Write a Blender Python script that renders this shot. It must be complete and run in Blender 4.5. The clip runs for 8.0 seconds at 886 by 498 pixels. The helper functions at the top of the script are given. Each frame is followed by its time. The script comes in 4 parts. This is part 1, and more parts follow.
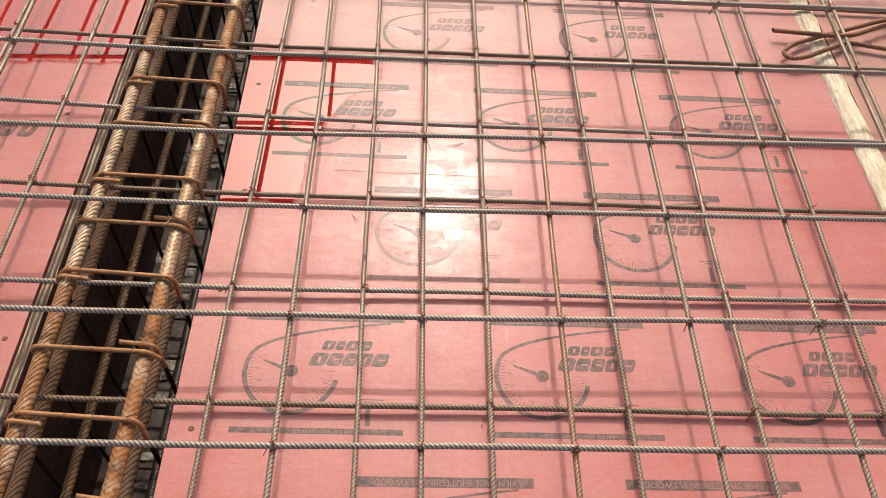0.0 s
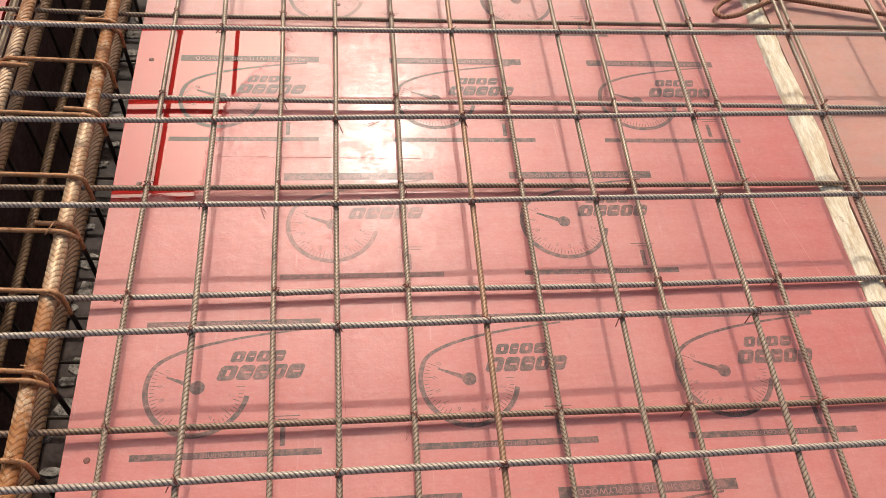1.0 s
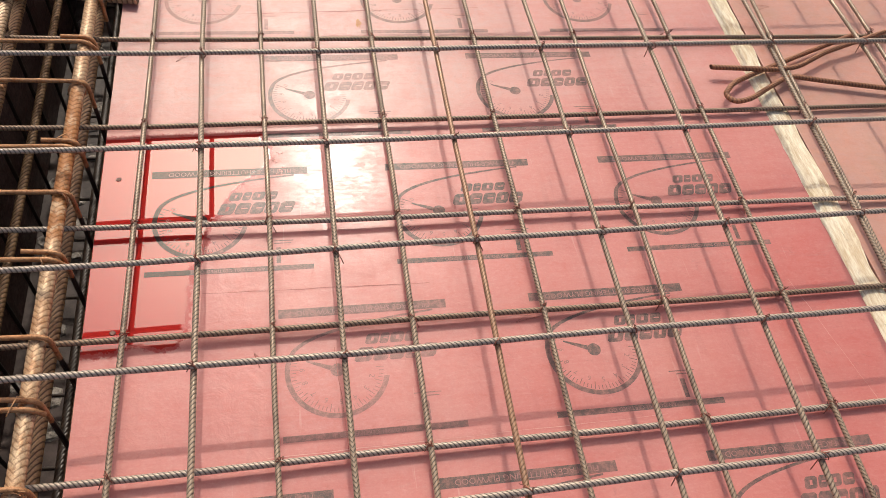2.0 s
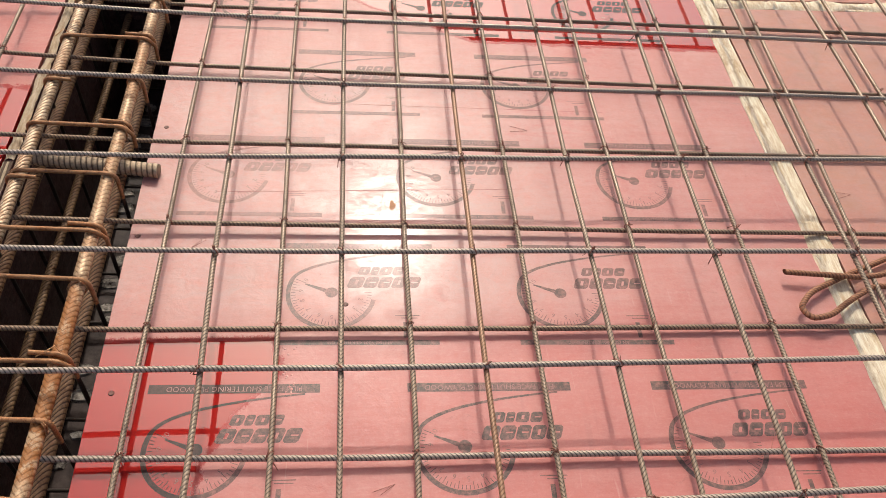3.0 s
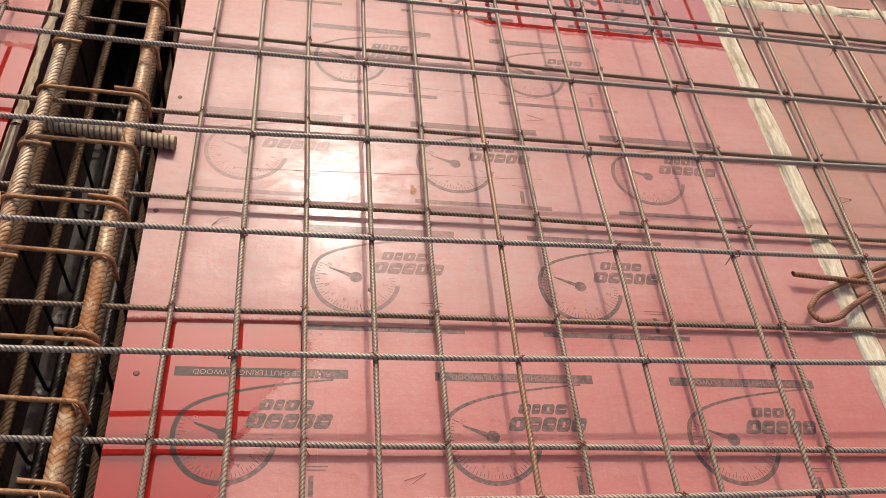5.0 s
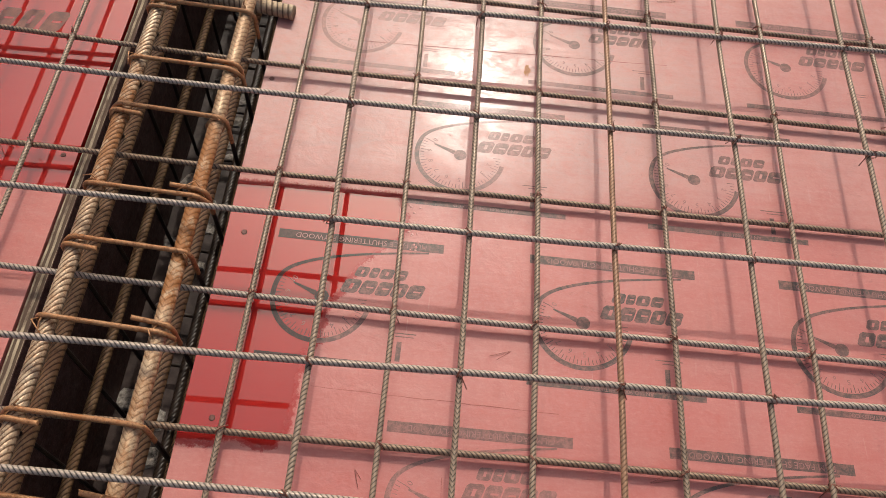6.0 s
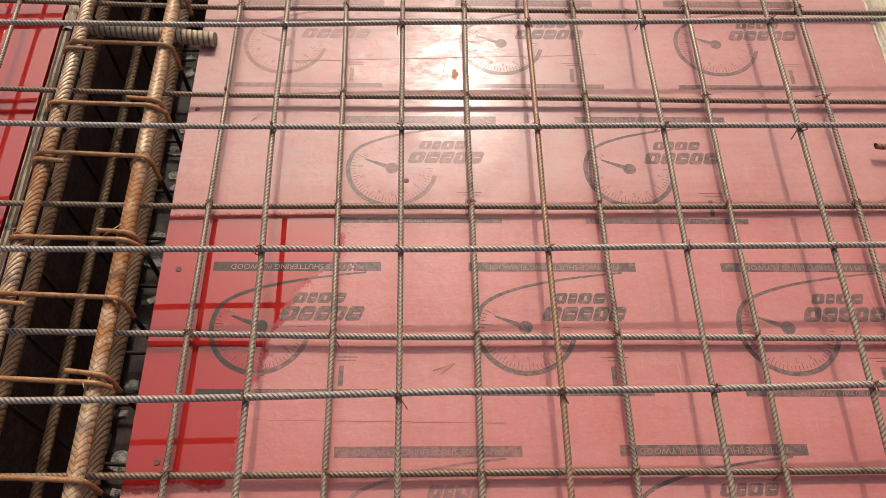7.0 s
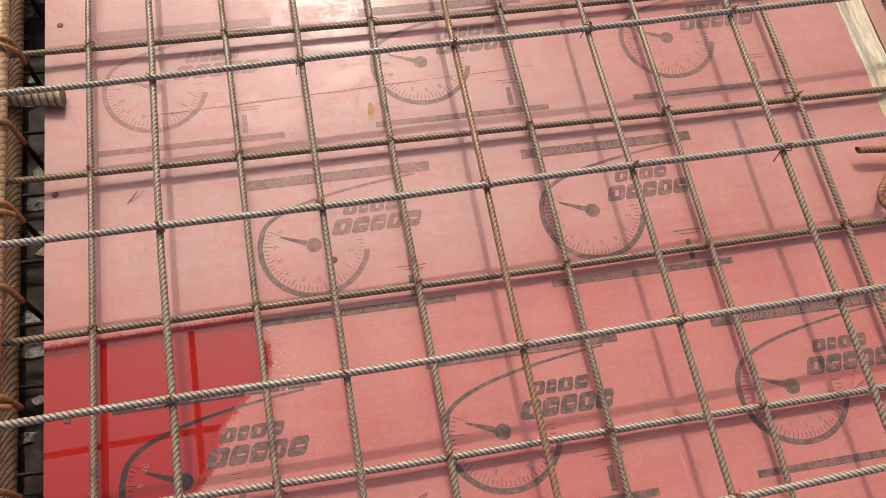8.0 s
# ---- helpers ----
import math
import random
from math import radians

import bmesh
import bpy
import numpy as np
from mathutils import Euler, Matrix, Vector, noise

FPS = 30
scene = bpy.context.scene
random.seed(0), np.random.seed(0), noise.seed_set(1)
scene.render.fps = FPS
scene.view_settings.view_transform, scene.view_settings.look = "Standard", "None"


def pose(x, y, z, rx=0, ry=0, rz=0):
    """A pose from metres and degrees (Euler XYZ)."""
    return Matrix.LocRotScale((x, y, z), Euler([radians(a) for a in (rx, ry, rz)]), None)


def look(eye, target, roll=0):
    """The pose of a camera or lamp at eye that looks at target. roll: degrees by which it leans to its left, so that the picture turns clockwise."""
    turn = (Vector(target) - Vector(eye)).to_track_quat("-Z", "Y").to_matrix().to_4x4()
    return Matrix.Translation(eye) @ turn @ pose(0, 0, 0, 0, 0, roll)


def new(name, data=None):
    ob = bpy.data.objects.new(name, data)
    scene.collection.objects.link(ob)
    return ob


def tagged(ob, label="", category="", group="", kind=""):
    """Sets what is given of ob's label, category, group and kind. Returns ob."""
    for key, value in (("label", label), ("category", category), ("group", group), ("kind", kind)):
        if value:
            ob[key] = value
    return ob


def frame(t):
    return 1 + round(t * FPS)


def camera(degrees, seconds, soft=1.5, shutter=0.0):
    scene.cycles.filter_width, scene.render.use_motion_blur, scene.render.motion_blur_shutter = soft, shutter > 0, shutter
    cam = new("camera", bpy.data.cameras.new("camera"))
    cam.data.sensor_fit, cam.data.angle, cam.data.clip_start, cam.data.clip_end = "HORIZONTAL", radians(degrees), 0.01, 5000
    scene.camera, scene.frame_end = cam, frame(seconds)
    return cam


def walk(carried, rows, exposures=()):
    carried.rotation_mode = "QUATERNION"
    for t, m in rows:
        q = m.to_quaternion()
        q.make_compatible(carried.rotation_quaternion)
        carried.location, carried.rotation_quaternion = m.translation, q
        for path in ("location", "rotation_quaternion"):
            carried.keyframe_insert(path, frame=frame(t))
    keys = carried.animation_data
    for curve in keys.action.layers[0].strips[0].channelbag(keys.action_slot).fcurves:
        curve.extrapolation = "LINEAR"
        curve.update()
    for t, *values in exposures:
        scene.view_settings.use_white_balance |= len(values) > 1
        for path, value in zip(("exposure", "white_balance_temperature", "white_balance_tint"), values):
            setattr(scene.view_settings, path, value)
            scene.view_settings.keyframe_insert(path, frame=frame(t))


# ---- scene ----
cam = camera(56.6, 8.0, 0.7)
PATH = [
    (0, (-0.051, 0.028, 1.12), (0.015, 1.271, -0.445), 3.6),
    (0.5, (-0.023, 0.1, 1.072), (0.059, 1.237, -0.572), 4.3),
    (1, (-0.012, 0.156, 1.097), (0.2, 1.272, -0.549), 7.6),
    (1.2, (-0.019, 0.22, 1.122), (0.273, 1.325, -0.52), 9.3),
    (2.3, (-0.086, 0.484, 1.058), (0.235, 1.657, -0.529), 8.6),
    (2.5, (-0.048, 0.57, 1.077), (0.211, 1.772, -0.501), 7.5),
    (3, (-0.009, 0.679, 1.098), (0.189, 1.971, -0.416), 6.3),
    (3.5, (-0.048, 0.691, 1.096), (0.226, 1.99, -0.4), 10.4),
    (4, (-0.107, 0.703, 1.094), (0.25, 1.959, -0.422), 14.0),
    (4.2, (-0.146, 0.708, 1.095), (0.243, 1.958, -0.417), 14.7),
    (5.3, (-0.148, 0.716, 1.107), (0.108, 1.901, -0.484), 12.6),
    (5.5, (-0.127, 0.7, 1.095), (0.044, 1.845, -0.536), 10.8),
    (6, (-0.087, 0.697, 1.087), (-0.066, 1.715, -0.634), 6.2),
    (6.5, (-0.053, 0.679, 1.087), (-0.091, 1.681, -0.643), 1.6),
    (7, (0.009, 0.737, 1.098), (0.03, 1.734, -0.635), 0.4),
    (7.5, (-0.01, 0.869, 1.055), (0.14, 1.794, -0.711), 3.1),
    (8, (-0.027, 1.07, 1.022), (0.222, 1.824, -0.814), 8.6),
]
EXPOSURES = [(0, 0.36, 7050, 8), (1, 0.36, 7050, 8), (2.5, 0.30, 6980, 8), (4, 0.21, 6930, 8), (5.5, 0.11, 6980, 8), (6.5, 0.08, 6980, 8), (8, 0.20, 6980, 8)]
walk(cam, [(t, look(eye, target, roll)) for t, eye, target, roll in PATH], EXPOSURES)

# ---- light: hazy daylight, the sun straight ahead behind thin cloud ----
SUN_UP = 48.4
world = bpy.data.worlds.new("sky")
scene.world = world
world.use_nodes = True
wn = world.node_tree
sky = wn.nodes.new("ShaderNodeTexSky")
sky.sky_type = 'NISHITA'
sky.sun_disc = False
sky.sun_elevation = radians(SUN_UP)
sky.sun_rotation = 0.0
sky.air_density = 0.7
sky.dust_density = 5.0
wn.nodes["Background"].inputs[1].default_value = 0.140
wn.links.new(sky.outputs[0], wn.nodes["Background"].inputs[0])
sun = new("sun", bpy.data.lights.new("sun", 'SUN'))
sun.data.energy = 1.36
sun.data.angle = radians(0.9)
sun.data.color = (1.0, 0.97, 0.92)
sun.matrix_world = look((0.33, 10 * math.cos(radians(SUN_UP)), 10 * math.sin(radians(SUN_UP))), (0, 0, 0))


# ---- materials ----
class Nodes:
    """A short way to write node materials."""

    def __init__(self, name):
        self.mat = bpy.data.materials.new(name)
        self.mat.use_nodes = True
        self.tree = self.mat.node_tree
        self.bsdf = self.tree.nodes["Principled BSDF"]
        self.place = self.add("ShaderNodeNewGeometry").outputs["Position"]

    def add(self, kind, **values):
        node = self.tree.nodes.new(kind)
        for key, value in values.items():
            setattr(node, key, value)
        return node

    def link(self, a, b):
        self.tree.links.new(a, b)

    def feed(self, socket, value):
        if hasattr(value, "is_output"):
            self.link(value, socket)
        else:
            socket.default_value = value

    def noise(self, size, detail=4.0, rough=0.6, stretch=(1, 1, 1), at=None, distort=0.0):
        m = self.add("ShaderNodeMapping")
        m.inputs["Scale"].default_value = stretch
        self.link(at or self.place, m.inputs["Vector"])
        n = self.add("ShaderNodeTexNoise")
        n.inputs["Scale"].default_value = 1.0 / size
        n.inputs["Detail"].default_value = detail
        n.inputs["Roughness"].default_value = rough
        n.inputs["Distortion"].default_value = distort
        self.link(m.outputs[0], n.inputs["Vector"])
        return n.outputs[0]

    def ramp(self, value, lo, hi, a=0.0, b=1.0):
        n = self.add("ShaderNodeMapRange")
        self.link(value, n.inputs[0])
        for i, v in enumerate((lo, hi, a, b)):
            n.inputs[1 + i].default_value = v
        return n.outputs[0]

    def math(self, op, a, b=0.0):
        n = self.add("ShaderNodeMath", operation=op)
        self.feed(n.inputs[0], a)
        self.feed(n.inputs[1], b)
        return n.outputs[0]

    def mix(self, f, a, b):
        n = self.add("ShaderNodeMix", data_type='RGBA')
        self.feed(n.inputs[0], f)
        for i, v in ((6, a), (7, b)):
            self.feed(n.inputs[i], v if hasattr(v, "is_output") else (*v, 1.0))
        return n.outputs[2]

    def axis(self, i):
        n = self.add("ShaderNodeSeparateXYZ")
        self.link(self.place, n.inputs[0])
        return n.outputs[i]

    def box(self, x0, x1, y0, y1, soft=0.02, wobble=None):
        """1 inside a rectangle of the plan, 0 outside."""
        x, y = self.axis(0), self.axis(1)
        if wobble is not None:
            x, y = self.math('ADD', x, wobble), self.math('ADD', y, wobble)
        f = self.ramp(x, x0 - soft, x0 + soft)
        f = self.math('MULTIPLY', f, self.ramp(x, x1 - soft, x1 + soft, 1, 0))
        f = self.math('MULTIPLY', f, self.ramp(y, y0 - soft, y0 + soft))
        return self.math('MULTIPLY', f, self.ramp(y, y1 - soft, y1 + soft, 1, 0))

    def puddle(self, where):
        """Standing water on a sheet: how far it stands (mirror) and how far the film beside it is damp."""
        x, y = self.axis(0), self.axis(1)
        shore = self.math('ADD', self.ramp(self.noise(0.014, 6, 0.75), 0.3, 0.7, -0.006, 0.006), self.ramp(self.noise(0.07, 3), 0.3, 0.7, -0.012, 0.012))
        if where == "beside beam":
            d = self.math('MINIMUM', self.math('ADD', self.math('SUBTRACT', y, 1.393), self.math('MULTIPLY', shore, 0.5)), self.math('ADD', self.math('SUBTRACT', 2.045, y), shore))
            d = self.math('MINIMUM', d, self.math('ADD', self.math('ADD', x, 1.35), self.math('MULTIPLY', shore, 3.0)))
        else:
            bay = self.math('MINIMUM', self.math('MAXIMUM', self.math('SUBTRACT', 1.365, y), 0.0), 0.125)
            tail = self.math('MAXIMUM', self.math('SUBTRACT', 1.24, y), 0.0)
            edge = self.math('SUBTRACT', -0.142, self.math('ADD', self.math('MULTIPLY', bay, 0.70), self.math('MULTIPLY', tail, 0.20)))
            d = self.math('MINIMUM', self.math('SUBTRACT', edge, x), self.math('SUBTRACT', y, 1.012))
            d = self.math('MINIMUM', self.math('ADD', d, shore), self.math('SUBTRACT', 1.4290, y))
            corner = self.math('MULTIPLY', self.math('MAXIMUM', self.math('SUBTRACT', 0.24, x), 0.0), 0.55)
            end = self.math('SUBTRACT', self.math('SUBTRACT', y, self.math('MULTIPLY', x, -0.035)), self.math('ADD', corner, 2.243))
            end = self.math('MINIMUM', self.math('ADD', end, self.math('MULTIPLY', shore, 0.45)), self.math('SUBTRACT', 2.60, y))
            d = self.math('MAXIMUM', d, end)
        grit = self.ramp(self.noise(0.005, 5, 0.8), 0.3, 0.7, -0.005, 0.005)
        return self.ramp(d, 0.0, 0.002), self.ramp(self.math('ADD', d, grit), -0.010, -0.005)

    def bump(self, height, strength, distance=0.001):
        n = self.add("ShaderNodeBump")
        self.feed(n.inputs["Strength"], strength)
        n.inputs["Distance"].default_value = distance
        self.link(height, n.inputs["Height"])
        self.link(n.outputs[0], self.bsdf.inputs["Normal"])
        return n

    def slope(self, x, y, bumped):
        """A broad lean of the shading normals, in metres a metre, under the fine relief."""
        h = self.math('ADD', self.math('MULTIPLY', self.axis(0), x), self.math('MULTIPLY', self.axis(1), y))
        n = self.add("ShaderNodeBump")
        n.inputs["Strength"].default_value = 1.0
        n.inputs["Distance"].default_value = 1.0
        self.link(h, n.inputs["Height"])
        self.link(n.outputs[0], bumped.inputs["Normal"])

    def done(self, colour, roughness=0.5, metallic=0.0, **more):
        self.feed(self.bsdf.inputs["Base Color"], colour if hasattr(colour, "is_output") else (*colour, 1.0))
        self.feed(self.bsdf.inputs["Roughness"], roughness)
        self.feed(self.bsdf.inputs["Metallic"], metallic)
        for key, value in more.items():
            self.feed(self.bsdf.inputs[key.replace("_", " ")], value)
        return self.mat


# tilts only the shading normals, set to fit the glare to the camera's view
GLARE_LEAN = (-0.030, 0.002)
WET_FILM = (0.37, 0.012, 0.010)


def film_ply(name, film, dusty, dust_lo, water="", shine=0.40, grimy=0.38, coat=1.0):
    """Phenolic film on plywood: glossy, with a dry film of dust, wipe marks, scuffs and standing water."""
    n = Nodes(name)
    wide = n.noise(0.30, 4, 0.6)
    cloud = n.noise(0.045, 8, 0.78, distort=0.3)
    fine = n.noise(0.012, 6, 0.75)
    streak = n.noise(0.02, 3, 0.6, (1, 0.10, 1))
    wipe = n.noise(0.018, 4, 0.65, (0.10, 1, 1))
    dust = n.math('ADD', n.ramp(wide, 0.32, 0.68, dust_lo - 0.05, dust_lo + 0.28), n.ramp(cloud, 0.38, 0.70, -0.04, 0.11))
    dust = n.math('ADD', dust, n.ramp(wipe, 0.35, 0.75, -0.05, 0.10))
    if water == "deck":
        rim = n.ramp(n.noise(0.06, 4), 0.3, 0.7, -0.008, 0.008)
        near = n.ramp(n.math('ADD', n.axis(1), n.math('MULTIPLY', n.axis(0), 0.012)), 1.423, 1.431, 0.80, 1.10)
        dust = n.math('MULTIPLY', dust, near)  # less dust as far as the water stands, more beyond
        # far end paled further: the sky's reflection there put into the colour
        dust = n.math('ADD', dust, n.ramp(n.math('ADD', n.axis(1), rim), 2.20, 2.26, 0.0, 0.12))
    if water == "deck":
        trodden = n.math('MULTIPLY', n.ramp(n.axis(1), 1.43, 1.52), n.ramp(n.axis(1), 2.10, 2.25, 1.0, 0.3))
        trodden = n.math('MULTIPLY', trodden, n.ramp(n.axis(0), 0.15, 0.50, 1.0, 0.35))
    else:
        trodden = 0.3 if grimy < 0.5 else 0.75
    smudge = n.ramp(n.noise(0.022, 6, 0.85, (0.6, 1, 1), distort=1.6), 0.57, 0.70, 0.0, 0.42)
    smudge = n.math('MULTIPLY', smudge, n.ramp(n.noise(0.22, 3, 0.6), 0.46, 0.60))
    scuff = n.ramp(n.noise(0.012, 5, 0.8, (1, 0.5, 1), distort=1.5), 0.64, 0.74)
    scratch = n.ramp(n.noise(0.006, 2, 0.5, (1, 0.05, 1), distort=0.6), 0.70, 0.76)
    colour = n.mix(dust, film, dusty)
    colour = n.mix(n.math('MULTIPLY', scuff, 0.16), colour, (0.60, 0.42, 0.38))
    grime = n.ramp(n.noise(0.035, 6, 0.8, (0.35, 1, 1), distort=1.2), 0.58, 0.72, 0.0, grimy)
    if grimy < 0.5:
        grime = n.math('MULTIPLY', grime, n.ramp(n.noise(0.5, 2), 0.45, 0.6))
    colour = n.mix(grime, colour, (0.36, 0.20, 0.17))
    colour = n.mix(n.math('MULTIPLY', scratch, 0.18), colour, (0.66, 0.46, 0.42))
    colour = n.mix(n.ramp(streak, 0.60, 0.80, 0.0, 0.20), colour, (0.30, 0.10, 0.085))
    colour = n.mix(n.ramp(n.noise(0.09, 3, 0.5, distort=1.0), 0.66 - 0.2 * (grimy > 0.5), 0.80, 0.0, 0.12 if grimy < 0.5 else 0.6), colour, (0.52, 0.33, 0.28) if grimy < 0.5 else (0.40, 0.235, 0.15))
    colour = n.mix(smudge, colour, (0.25, 0.13, 0.115))
    colour = n.mix(n.ramp(n.noise(0.0035, 5, 0.8), 0.42, 0.70, 0.0, 0.17), colour, (0.34, 0.10, 0.088))
    colour = n.mix(n.ramp(n.noise(0.0045, 5, 0.8, (0.4, 1, 1)), 0.50, 0.74, 0.0, 0.17), colour, (0.72, 0.46, 0.41))
    silt = n.ramp(n.noise(0.028, 7, 0.8, (0.6, 1, 1), distort=0.8), 0.36, 0.66, 0.12, 0.68)
    colour = n.mix(n.math('MULTIPLY', silt, trodden), colour, (0.45, 0.30, 0.27))
    speck = n.ramp(n.noise(0.0055, 5, 0.85, distort=1.0), 0.58, 0.70, 0.0, 0.55)
    colour = n.mix(n.math('MULTIPLY', speck, trodden), colour, (0.23, 0.13, 0.11))
    rub = n.noise(0.005, 4, 0.7, (0.12, 1, 1), distort=0.4)
    rub_down = n.noise(0.005, 4, 0.7, (1, 0.10, 1), distort=0.4)
    mottle = n.noise(0.02, 6, 0.8, (0.5, 1, 1), distort=0.6)
    smear = n.math('ADD', n.math('ADD', n.math('MULTIPLY', cloud, 0.24), n.math('MULTIPLY', n.math('ADD', mottle, fine), 0.26)), n.math('MULTIPLY', n.math('ADD', rub, rub_down), 0.12))
    rough = n.math('ADD', n.ramp(dust, 0.0, 0.9, 0.34, 0.54), n.ramp(smear, 0.40, 0.62, -0.03, 0.07))
    rough = n.math('ADD', rough, n.ramp(fine, 0.3, 0.8, -0.03, 0.06))
    shine = n.math('MULTIPLY', n.ramp(smear, 0.40, 0.60, 1.1, 0.8), shine)
    shine = n.math('MULTIPLY', shine, n.ramp(fine, 0.45, 0.72, 1.0, 0.55))
    shine = n.math('MULTIPLY', shine, n.ramp(smudge, 0.0, 0.4, 1.0, 0.45))
    worn_off = n.math('ADD', n.math('MULTIPLY', n.noise(0.045, 8, 0.75, (0.7, 1, 1), distort=0.6), 0.6), n.math('MULTIPLY', n.noise(0.006, 5, 0.75, (0.5, 1, 1)), 0.4))
    gloss = n.math('MULTIPLY', n.ramp(worn_off, 0.44, 0.56, 0.27 * coat, 0.055 * coat), n.ramp(n.noise(0.0025, 3, 0.7), 0.40, 0.62, 1.3, 0.5))
    gloss = n.math('MULTIPLY', gloss, n.ramp(n.math('MULTIPLY', speck, trodden), 0.0, 0.3, 1.0, 0.15))
    gloss = n.math('MULTIPLY', gloss, n.ramp(trodden, 0.3, 1.0, 1.0, 1.35) if water == "deck" else 1.0)
    height = n.math('ADD', n.math('MULTIPLY', n.noise(0.003, 3), 0.8), n.math('MULTIPLY', n.noise(0.12, 2), 14.0))
    height = n.math('ADD', height, n.math('ADD', n.math('MULTIPLY', n.noise(0.035, 4, 0.6, distort=0.5), 26.0), n.math('MULTIPLY', n.noise(0.010, 4, 0.7), 2.5)))
    if water:
        mirror, damp = n.puddle(water)
        dry = n.math('SUBTRACT', 1.0, mirror)
        # the far puddle is mixed paler, standing in for sky glare on it
        wet = n.ramp(n.axis(1), 2.245, 2.275, 0.95, 0.80) if water == "deck" else 0.93
        colour = n.mix(n.math('MULTIPLY', damp, wet), colour, WET_FILM)
        rough = n.math('ADD', n.math('MULTIPLY', rough, dry), n.math('MULTIPLY', mirror, 0.025))
        shine = n.math('ADD', n.math('MULTIPLY', shine, dry), n.math('MULTIPLY', mirror, n.ramp(n.axis(1), 2.0, 2.1, 0.80, 1.5) if water == "deck" else 1.0))
        gloss = n.math('MULTIPLY', gloss, dry)
        relief = n.bump(height, n.math('MULTIPLY', dry, 0.06), 0.0008)
    else:
        relief = n.bump(height, 0.06, 0.0008)
    n.slope(*GLARE_LEAN, relief)  # shading tilted so that the glare fits the camera's view
    return n.done(colour, rough, Specular_IOR_Level=shine, Coat_Weight=gloss, Coat_Roughness=n.ramp(dust, 0.0, 0.9, 0.15, 0.23))


def steel(name, bare, rust, rusty, metal=0.6, ridge=1.6, near=None, ribbed=0.0, rough=(0.24, 0.55), blotch=0.0):
    """Ribbed steel: mill scale with blooms of rust, ribs painted light as if lit, grooves dark as if shaded."""
    n = Nodes(name)
    info = n.add("ShaderNodeObjectInfo").outputs["Random"]
    point = n.add("ShaderNodeNewGeometry").outputs["Pointiness"]
    patch = n.ramp(n.noise(0.09, 5, 0.7), 0.38, 0.66)
    grain = n.ramp(n.noise(0.005, 5, 0.75), 0.3, 0.75)
    f = n.math('MULTIPLY', n.math('ADD', n.math('MULTIPLY', patch, 0.65), n.math('MULTIPLY', grain, 0.5)), rusty)
    f = n.math('ADD', f, n.ramp(info, 0, 1, -0.08, 0.14))
    if near:
        shake = n.ramp(n.noise(0.04, 4), 0.3, 0.7, -0.05, 0.05)
        bloom = n.math('ADD', n.box(-1.0, 0.0, near[0], near[1], 0.04, shake), n.box(-1.0, 0.0, -2.0, near[2], 0.04, shake))
        bloom = n.ramp(bloom, 0, 1, -0.2, 0.7)
        f = n.math('ADD', f, bloom)
    f = n.math('MAXIMUM', n.math('MINIMUM', f, 1.0), 0.0)
    colour = n.mix(f, bare, rust)
    colour = n.mix(n.ramp(n.noise(0.012, 4, 0.7), 0.58, 0.72, 0, 0.45), colour, tuple(min(0.8, c * 1.6) for c in bare))
    colour = n.mix(n.ramp(n.noise(0.0035, 6, 0.8), 0.52, 0.70, 0, 0.65), colour, tuple(c * 0.35 for c in rust))
    colour = n.mix(n.ramp(n.noise(0.008, 5, 0.8), 0.54, 0.68, 0, 0.5), colour, tuple(c * 0.5 for c in rust))
    colour = n.mix(n.ramp(n.noise(0.03, 5, 0.75), 0.58, 0.70, 0, 0.5), colour, tuple(c * 0.45 for c in rust))
    # hollows painted dark and edges bright, standing in for shade and highlights
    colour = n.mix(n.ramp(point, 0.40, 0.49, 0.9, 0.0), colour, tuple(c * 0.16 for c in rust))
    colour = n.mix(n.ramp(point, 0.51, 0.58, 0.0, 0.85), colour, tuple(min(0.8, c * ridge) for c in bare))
    if near:
        colour = n.mix(n.ramp(bloom, 0.0, 0.7, 0.0, 0.8), colour, n.mix(grain, rust, tuple(c * 0.5 for c in rust)))
    if blotch:
        colour = n.mix(n.ramp(n.noise(0.040, 6, 0.75), 0.52, 0.60, 0, blotch), colour, tuple(min(0.8, c * 1.35) for c in bare))
        colour = n.mix(n.ramp(n.noise(0.025, 7, 0.8), 0.50, 0.60, 0, blotch), colour, n.mix(grain, rust, tuple(c * 0.55 for c in rust)))
        colour = n.mix(n.ramp(n.noise(0.007, 6, 0.8), 0.52, 0.62, 0, blotch), colour, tuple(c * 0.28 for c in rust))
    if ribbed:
        # rib tops tinted as highlights, the grooves between them as shade
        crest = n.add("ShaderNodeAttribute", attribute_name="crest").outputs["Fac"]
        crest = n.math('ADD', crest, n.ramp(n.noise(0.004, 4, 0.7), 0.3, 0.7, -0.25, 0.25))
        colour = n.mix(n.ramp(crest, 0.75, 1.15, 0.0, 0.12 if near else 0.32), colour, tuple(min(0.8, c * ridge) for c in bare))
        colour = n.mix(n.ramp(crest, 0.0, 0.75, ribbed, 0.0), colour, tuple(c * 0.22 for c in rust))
    n.bump(n.noise(0.002, 4, 0.7), 0.4, 0.0006)
    return n.done(colour, n.ramp(f, 0, 1, *rough), n.ramp(f, 0, 1, metal, 0.05))


